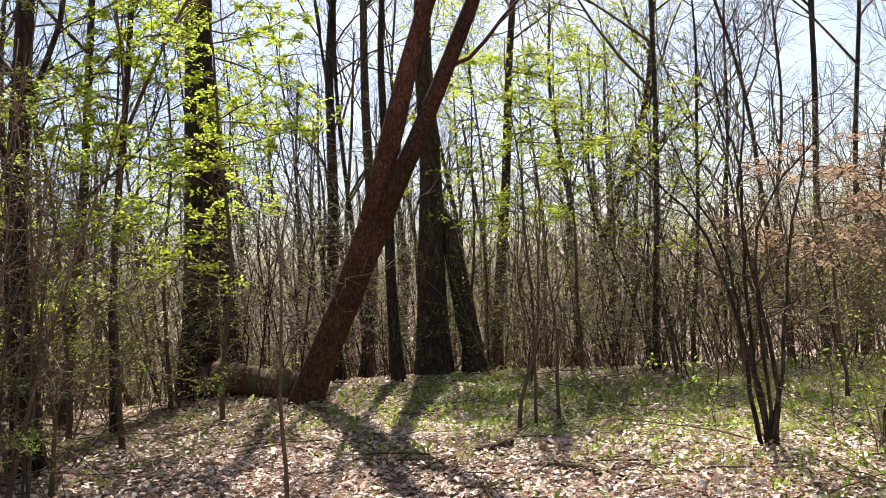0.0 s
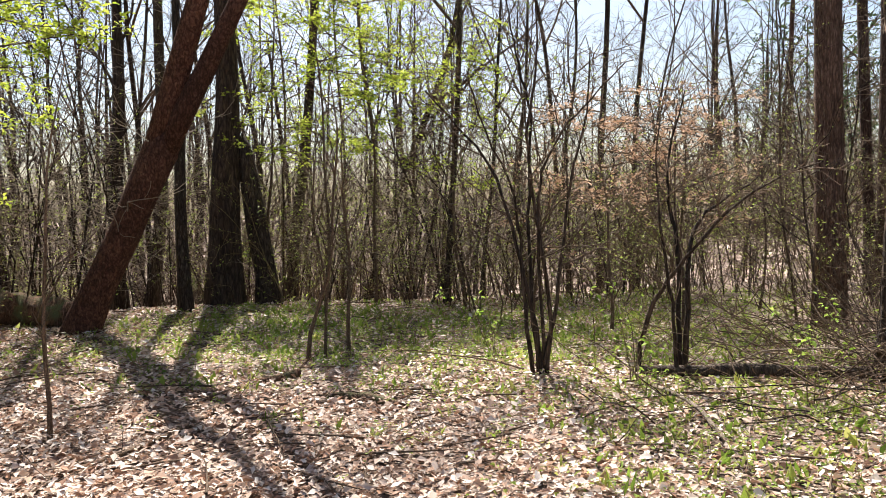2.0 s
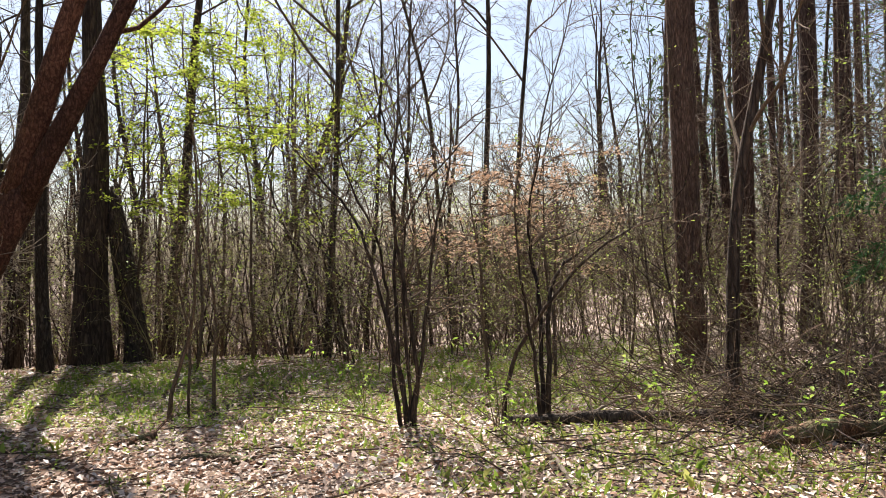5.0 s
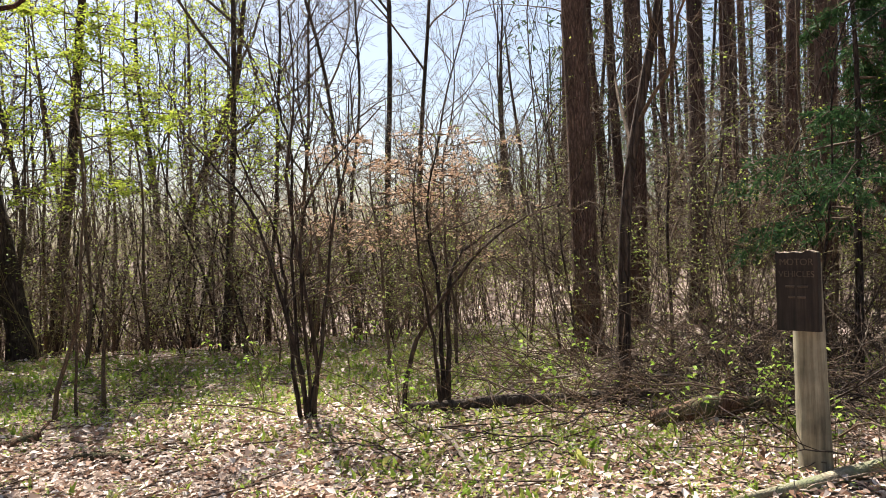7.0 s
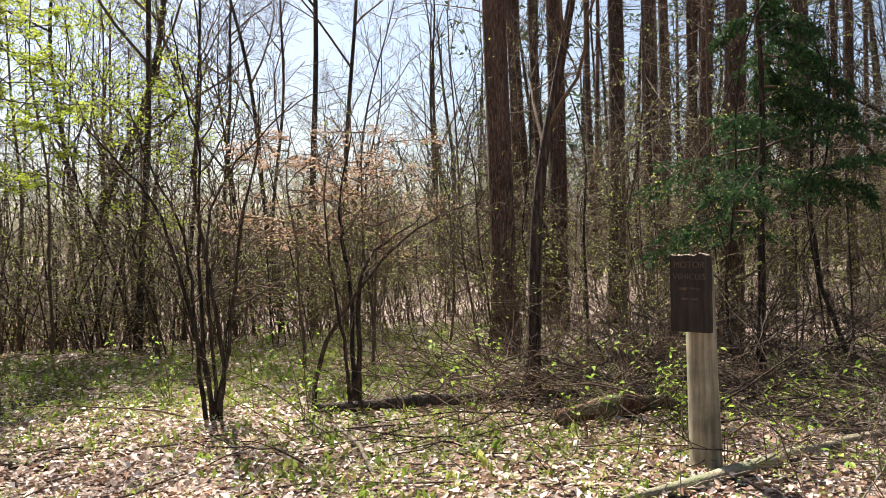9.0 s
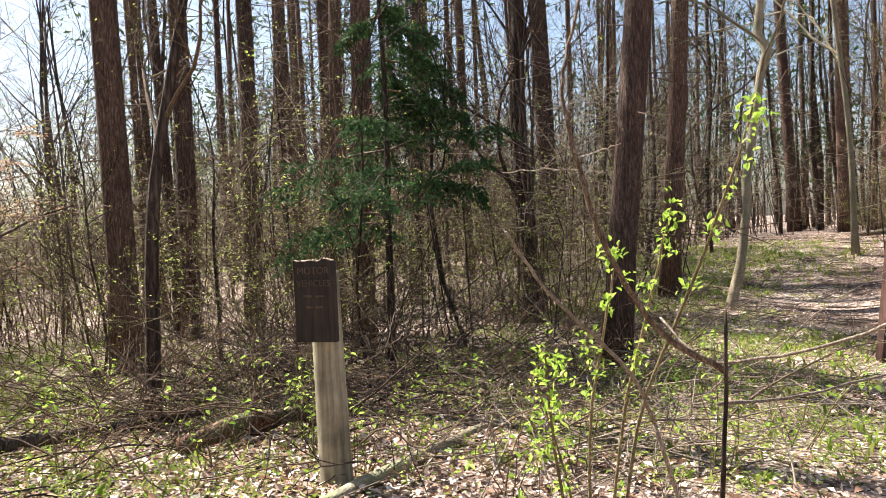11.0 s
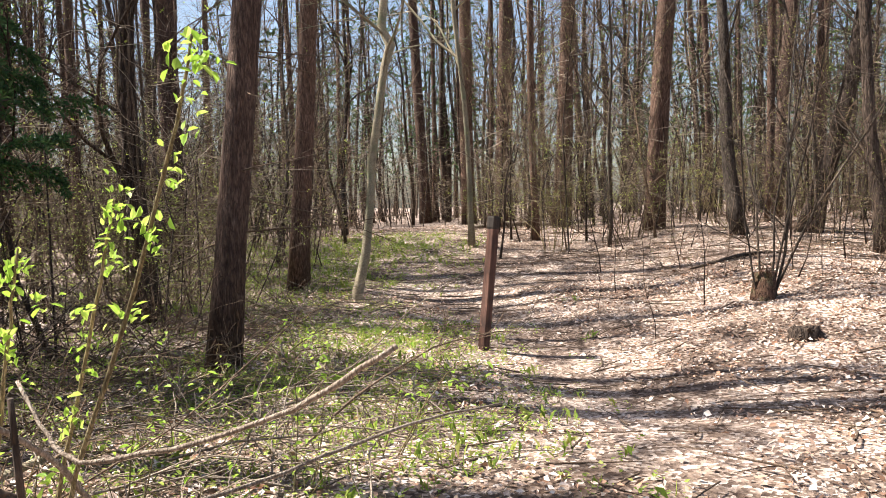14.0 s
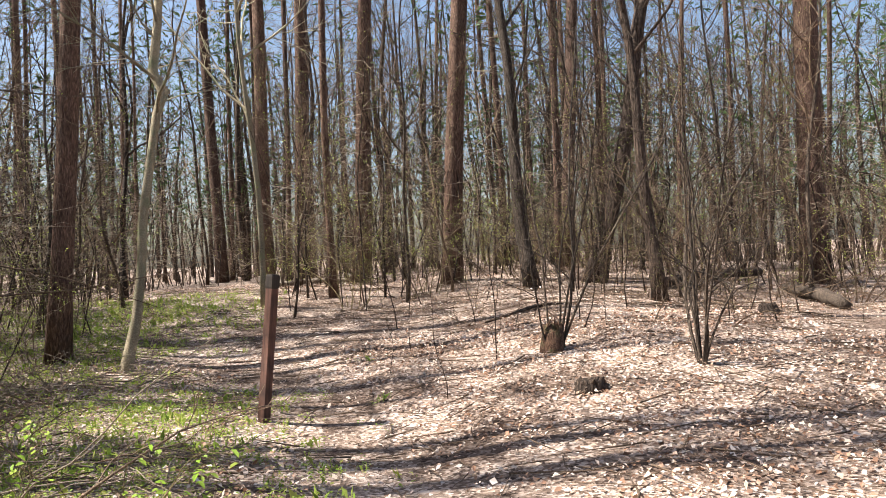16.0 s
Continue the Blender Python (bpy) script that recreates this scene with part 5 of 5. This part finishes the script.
def far_woods():
    """The distant wood: many plain stems with a few limbs, to close the view all round."""
    rng = np.random.default_rng(300)
    g, twigs = Geo(), Geo()
    needles = []
    for n in range(620):
        a = rng.uniform(-0.75, 2.4) if n < 540 else rng.uniform(2.4, 5.5)
        d = 27 + 60 * rng.uniform(0, 1) ** 1.4
        x, y = 4 + d * math.sin(a), 1 + d * math.cos(a)
        h = rng.uniform(9, 15)
        if sky_gap(x, y):
            if d < 50:
                continue
            h *= 0.6
        line = trunk_line(rng, h, rng.normal(0, 0.04, 2), 0.025, 4) + np.array([x, y, on_ground(x, y) - 0.2])
        r = rng.uniform(0.05, 0.15)
        rad = np.linspace(r, r * 0.25, 5)
        g.tube(line, rad, 5)
        ramify(rng, twigs, line, rad, [(10, h * 0.22, 0.7, 3, 2, 0.2, 0.05, 0.12), (5, h * 0.11, 0.7, 3, 1, 0.2, 0.05, 0.15)])
        if a > 0.6 and rng.uniform() < 0.5:
            for f in rng.uniform(0.22, 1.0, 80):
                needles.append(point_on(line, f)[0] + rng.normal(0, 1.1, 3) * (1, 1, 0.3))
    c = np.repeat(np.array(needles), 5, 0)
    nd = Geo()
    nd.leaves(c + rng.normal(0, 0.15, c.shape), 0.36, rng, narrow=0.13, along=rng.normal(0, 1, c.shape))
    solo("distant_needles", nd, PINE_NEEDLE, "dark needle tufts in the distant pines", "needles", "stuff", smooth=False)
    low = Geo()
    for n in range(2400):
        a, d = rng.uniform(-0.7, 2.35), 15 + 38 * rng.uniform(0, 1)
        x, y = 4 + d * math.sin(a), 1 + d * math.cos(a)
        if not clear_of(x, y):
            continue
        b = wander(rng, (x, y, on_ground(x, y) - 0.05), (rng.normal(0, 0.7), rng.normal(0, 0.7), 1), rng.uniform(1.0, 4.5), 3, 0.35, 0)
        low.tube(b, np.linspace(rng.uniform(0.006, 0.016), 0.004, 4), 3)
        for _ in range(3):
            q, dd, _ = point_on(b, rng.uniform(0.2, 0.9))
            low.tube([q, q + side_way(rng, dd, 0.9) * rng.uniform(0.4, 1.1)], [0.008, 0.004], 3)
    solo("distant_brush", low, TWIG, "brown undergrowth of the distant wood", "brush", "stuff")
    solo("distant_trunks", g, BARK_DARK, "many grey trunks of the distant bare wood", "trees", "stuff")
    solo("distant_branches", twigs, BARK_GREY, "grey branches of the distant bare wood", "branches", "stuff")


far_woods()


def thicket(name, seed, cnt, twigs, place, tall, r, stem_material, twig_material, label):
    """Crooked thin stems with level curving twigs and side twigs, for the dense undergrowth."""
    rng = np.random.default_rng(seed)
    x, y = place(rng, cnt)
    ok = np.array([clear_of(a, b) for a, b in zip(x, y)])
    x, y = x[ok], y[ok]
    n = len(x)
    h = rng.uniform(*tall, n)
    base = np.stack([x, y, ground_z(x, y) - 0.08], -1)
    mid = base + np.stack([rng.normal(0, 0.10, n) * h, rng.normal(0, 0.10, n) * h, h * 0.5], -1)
    top = base + np.stack([rng.normal(0, 0.18, n) * h, rng.normal(0, 0.18, n) * h, h], -1)
    stems, fine = Geo(), Geo()
    stems.sticks(base, mid, top, rng.uniform(0.6, 1.4, n) * r)

    def shoots(a, b, c, per, length, rr, rise):
        k = np.repeat(np.arange(len(a)), per)
        f = rng.uniform(0.2, 0.98, len(k))[:, None]
        p = np.where(f < 0.5, a[k] + (b[k] - a[k]) * f * 2, b[k] + (c[k] - b[k]) * (f * 2 - 1))
        az = rng.uniform(0, 6.28, len(k))
        d = np.stack([np.cos(az), np.sin(az), rng.normal(rise, 0.35, len(k))], -1)
        L = (length if np.isscalar(length) else length[k]) * rng.uniform(0.4, 1.3, len(k))
        q = p + d * L[:, None] * 0.55 + rng.normal(0, 0.07, p.shape) * L[:, None]
        e = p + d * L[:, None] + rng.normal(0, 0.16, p.shape) * L[:, None] - np.array([0, 0, 0.1]) * L[:, None]
        fine.sticks(p, q, e, np.full(len(k), rr))
        return p, q, e

    one = shoots(base, mid, top, twigs, 0.26 * h, r * 0.42, 0.25)
    two = shoots(*one, 2, 0.32, r * 0.26, 0.05)
    solo(name + "_stems", stems, stem_material, label, "thicket", "stuff")
    solo(name + "_twigs", fine, twig_material, label, "thicket", "stuff")
    return two


def near_belt(rng, n):
    return rng.uniform(-7, 10, n), rng.uniform(9.3, 16, n)


def far_belt(rng, n):
    a, d = rng.uniform(-0.75, 1.2, n), rng.uniform(20, 58, n)
    return 4 + d * np.sin(a), 1 + d * np.cos(a)


def bank_belt(rng, n):
    return rng.uniform(17, 34, n), rng.uniform(-18, 12, n)


def pine_belt(rng, n):
    return rng.uniform(7.5, 20, n), rng.uniform(3.2, 13, n)


belt = [
    thicket("thicket", 340, 400, 13, near_belt, (1.6, 4.2), 0.011, BARK_DARK, TWIG_PALE, "dense thicket of thin dark stems and pale curving twigs"),
    thicket("pine_thicket", 344, 270, 12, pine_belt, (1.0, 4.6), 0.011, BARK_DARK, TWIG_PALE, "twiggy undergrowth with fresh buds between the pines"),
]
thicket("far_thicket", 341, 1400, 6, far_belt, (2.5, 6.5), 0.03, BARK_GREY, TWIG_PALE, "brown undergrowth of the wood beyond the clearing")
belt.append(thicket("bank_thicket", 342, 520, 10, bank_belt, (1.5, 6.0), 0.018, BARK_DARK, TWIG_PALE, "dark twiggy undergrowth behind the leafy bank"))


def thicket_buds():
    rng = np.random.default_rng(343)
    g = Geo()
    for ends, cnt in zip(belt, (16000, 12000, 8000)):
        e = ends[2]
        g.leaves(e[rng.integers(0, len(e), cnt)] + rng.normal(0, 0.02, (cnt, 3)), 0.035, rng, flat=0.5)
    solo("thicket_leaves", g, GREEN_SOFT, "small yellow-green opening leaves of the thicket", "leaves", "stuff", smooth=False)


thicket_buds()


# ---- what lies on the ground ----
def greenness(x, y):
    """How thickly low green plants grow: patches in the clearing and along the trail's edge."""
    g = 1.1 * bump_at(x, y, 2.2, 8.2, 2.3) + 0.9 * bump_at(x, y, 0.4, 8.8, 1.6) + 0.95 * bump_at(x, y, 3.4, 3.6, 1.7) + 0.8 * bump_at(x, y, 4.6, 6.6, 1.8)
    g += 0.62 * bump_at(x, y, 8.2, 1.1, 1.5) + 0.8 * bump_at(x, y, 10.6, 1.4, 1.4) + 0.35 * bump_at(x, y, 6.0, 1.0, 1.2) + 0.9 * bump_at(x, y, 18.0, 2.8, 2.6) + 0.3 * bump_at(x, y, 6.2, 0.6, 1.4)
    g += 0.8 * bump_at(x, y, 6, 9.5, 2.5) + 0.55 * bump_at(x, y, 8.5, 4.2, 2.0) + 0.7 * bump_at(x, y, 13.5, 4.5, 2.0) + 0.45 * bump_at(x, y, -2.6, 8.2, 1.6)
    g += 0.35 * bump_at(x, y, 2.6, 1.6, 1.4) + 0.8 * bump_at(x, y, 14.6, 3.4, 1.3) + 0.5 * bump_at(x, y, 17.5, 4.5, 2.0)
    return g + 0.22 * soft_noise(x, y, 2.6, 1.0) + 0.16 * soft_noise(x, y, 6.1, 3.0)


def leaf_litter():
    rng = np.random.default_rng(310)
    g = Geo()
    x = np.concatenate([rng.uniform(-4.5, 5.5, 105000), rng.uniform(4, 14, 42000), rng.uniform(12, 26, 26000), rng.uniform(-7, 6, 16000)])
    y = np.concatenate([2.2 + 9.5 * rng.uniform(0, 1, 105000) ** 1.25 + rng.normal(0, 0.5, 105000), rng.uniform(-7, 3.5, 42000), rng.uniform(-12, 7, 26000), rng.uniform(-8, 2.4, 16000)])
    bare = np.exp(-((y + 1.0 - 0.042 * (np.maximum(x, 7) - 7) ** 2) ** 2) / 0.55) * step_up(4.5, 6.5, x) * step_up(19, 16, x) * 1.7
    thin = np.clip(0.9 * soft_noise(x, y, 1.7, 5.0) + 0.6 * soft_noise(x, y, 4.3, 2.0), 0, 0.8) * step_up(4, 7, x)
    keep = rng.uniform(0, 1, len(x)) > np.clip(greenness(x, y) * 0.5, 0, 0.7) + bare * 0.5 + thin
    x, y = x[keep], y[keep]
    c = np.stack([x, y, ground_z(x, y) + rng.uniform(0.003, 0.05, len(x))], -1)
    size = np.where(x < 4.5, 0.054, 0.046) * rng.uniform(0.6, 1.3, len(x))
    near = (x < 4.5) & (y > 2)
    g.leaves(c[near], size[near], rng, narrow=0.58, flat=0.3)
    g.leaves(c[~near], size[~near], rng, narrow=0.62, flat=0.42)
    solo("leaf_litter", g, LITTER, "dry tan and brown fallen leaves covering the ground", "leaves", "stuff", smooth=False)


leaf_litter()


def low_plants():
    rng = np.random.default_rng(311)
    x = np.concatenate([rng.uniform(-4, 9, 34000), rng.uniform(5, 13, 22000), rng.uniform(12, 23, 17000)])
    y = np.concatenate([rng.uniform(1.8, 12, 34000), rng.uniform(-1, 5.5, 22000), rng.uniform(0.5, 6.5, 17000)])
    keep = rng.uniform(0.15, 1.2, len(x)) < greenness(x, y)
    x, y = x[keep], y[keep]
    n = len(x)
    c = np.repeat(np.stack([x, y, ground_z(x, y)], -1), 4, 0)
    c[:, :2] += rng.normal(0, 0.025, (4 * n, 2))
    c[:, 2] += rng.uniform(0.008, 0.07, 4 * n)
    g = Geo()
    g.leaves(c, 0.031, rng, droop=-0.1, narrow=0.55)
    blades = np.repeat(np.stack([x, y, ground_z(x, y)], -1)[::9], 4, 0)
    blades[:, :2] += rng.normal(0, 0.03, (len(blades), 2))
    g.leaves(blades, 0.10, rng, narrow=0.05, along=np.tile([0, 0, 0.6], (len(blades), 1)))
    solo("low_plants", g, GREEN_LOW, "low green spring plants and grass between dry leaves", "plants", "stuff", smooth=False)


low_plants()


def fallen_twigs():
    rng = np.random.default_rng(312)
    g = Geo()
    for k in range(1900):
        if k < 500:
            x, y = rng.uniform(-5, 4), rng.uniform(3, 11)
        elif k < 1400:
            x, y = rng.uniform(5, 18), rng.uniform(-8, 3)
        else:
            x, y = rng.uniform(12, 24), rng.uniform(-10, 4)
        az, L = rng.uniform(0, 6.28), rng.uniform(0.15, 0.9)
        b = wander(rng, (x, y, on_ground(x, y) + 0.02), (math.cos(az), math.sin(az), 0.05), L, 4, 0.14, 0)
        b[:, 2] = ground_z(b[:, 0], b[:, 1]) + rng.uniform(0.01, 0.06)
        g.tube(b, np.linspace(rng.uniform(0.004, 0.010), 0.002, 5), 4)
    solo("fallen_twigs", g, TWIG, "dead brown twigs scattered over the leaves", "twigs", "stuff")


fallen_twigs()


def brush(seed, cnt, cx, cy, rx, ry, h, material, label):
    """A tangle of dead canes and twigs."""
    rng = np.random.default_rng(seed)
    g = Geo()
    for _ in range(cnt):
        x, y = cx + rng.normal(0, rx), cy + rng.normal(0, ry)
        az, L = rng.uniform(0, 6.28), rng.uniform(0.5, 1.9)
        rise = rng.uniform(0.0, 0.9)
        b = wander(rng, (x, y, on_ground(x, y) + rng.uniform(-0.03, 0.25 * h)), (math.cos(az), math.sin(az), rise * h), L, 7, 0.13, -0.09 * rise)
        b[:, 2] = np.maximum(b[:, 2], ground_z(b[:, 0], b[:, 1]) + 0.01)
        rr = np.linspace(rng.uniform(0.003, 0.008), 0.002, 8)
        g.tube(b, rr, 4)
        ramify(rng, g, b, rr, [(4, 0.35, 0.7, 3, 3, 0.18, 0, 0.15)])
    solo("brush_tangle", g, material, label, "brush", "stuff")


brush(320, 150, 5.4, 4.6, 0.9, 0.75, 1.3, TWIG, "tangle of dead pale canes and twigs beside the sign")
brush(321, 160, 6.2, 5.3, 1.3, 0.9, 1.0, TWIG, "tangle of dead brown branches under the pines")
brush(322, 120, 6.4, 1.6, 1.2, 0.6, 0.4, TWIG_PALE, "low tangle of dead pale canes by the trail")
brush(323, 120, 7.6, 2.9, 1.4, 0.6, 0.6, TWIG, "low tangle of dead brush under the pines")
brush(327, 150, 7.2, 4.6, 1.2, 0.9, 1.5, BARK_DARK, "dark tangle of dead branches under the pines")
brush(324, 110, 9.5, 4.4, 2.0, 0.9, 0.9, TWIG, "dead brush between pine trunks")
brush(325, 90, 11.6, 2.6, 0.8, 0.5, 0.5, TWIG_PALE, "small heap of dead branches by a pine")
brush(328, 80, 5.2, 3.7, 1.0, 0.5, 0.7, BARK_DARK, "dark dead branches heaped behind the sign")
brush(326, 90, 17.5, -8.0, 2.0, 1.4, 0.6, TWIG, "dead branches on the leafy bank")

sprout_models = [shrub("green_sprout", 330 + k, 0.75, 4, 0.004, 0.3, 46, 0.04, TWIG_OLIVE, GREEN_SHOOT, label="short shoot with bright green unfolding leaves", group="green shoots", fine=(3, 1), base=0.05) for k in range(3)]
for k, m in enumerate(sprout_models):
    put(m, 4.55 + 0.4 * k, 3.0 + 0.35 * k)
near = [(4.33, 2.55), (4.5, 2.3), (4.9, 3.2), (5.3, 2.9), (4.2, 3.5), (3.9, 4.4), (4.3, 4.9), (5.2, 4.1), (5.7, 2.3), (6.2, 2.7), (5.1, 1.6), (5.8, 1.3), (6.6, 1.8), (6.9, 2.4), (7.3, 1.4), (6.4, 3.3), (3.2, 5.5), (4.9, 5.5), (3.0, 5.0), (5.6, 5.0), (7.6, 3.2), (5.4, 0.9), (6.3, 0.6), (3.7, 6.4), (2.6, 7.0), (4.4, 0.9), (3.9, 1.3), (4.6, 1.8)]
copies(sprout_models, near, rng0, (0.6, 1.25), 6.0)
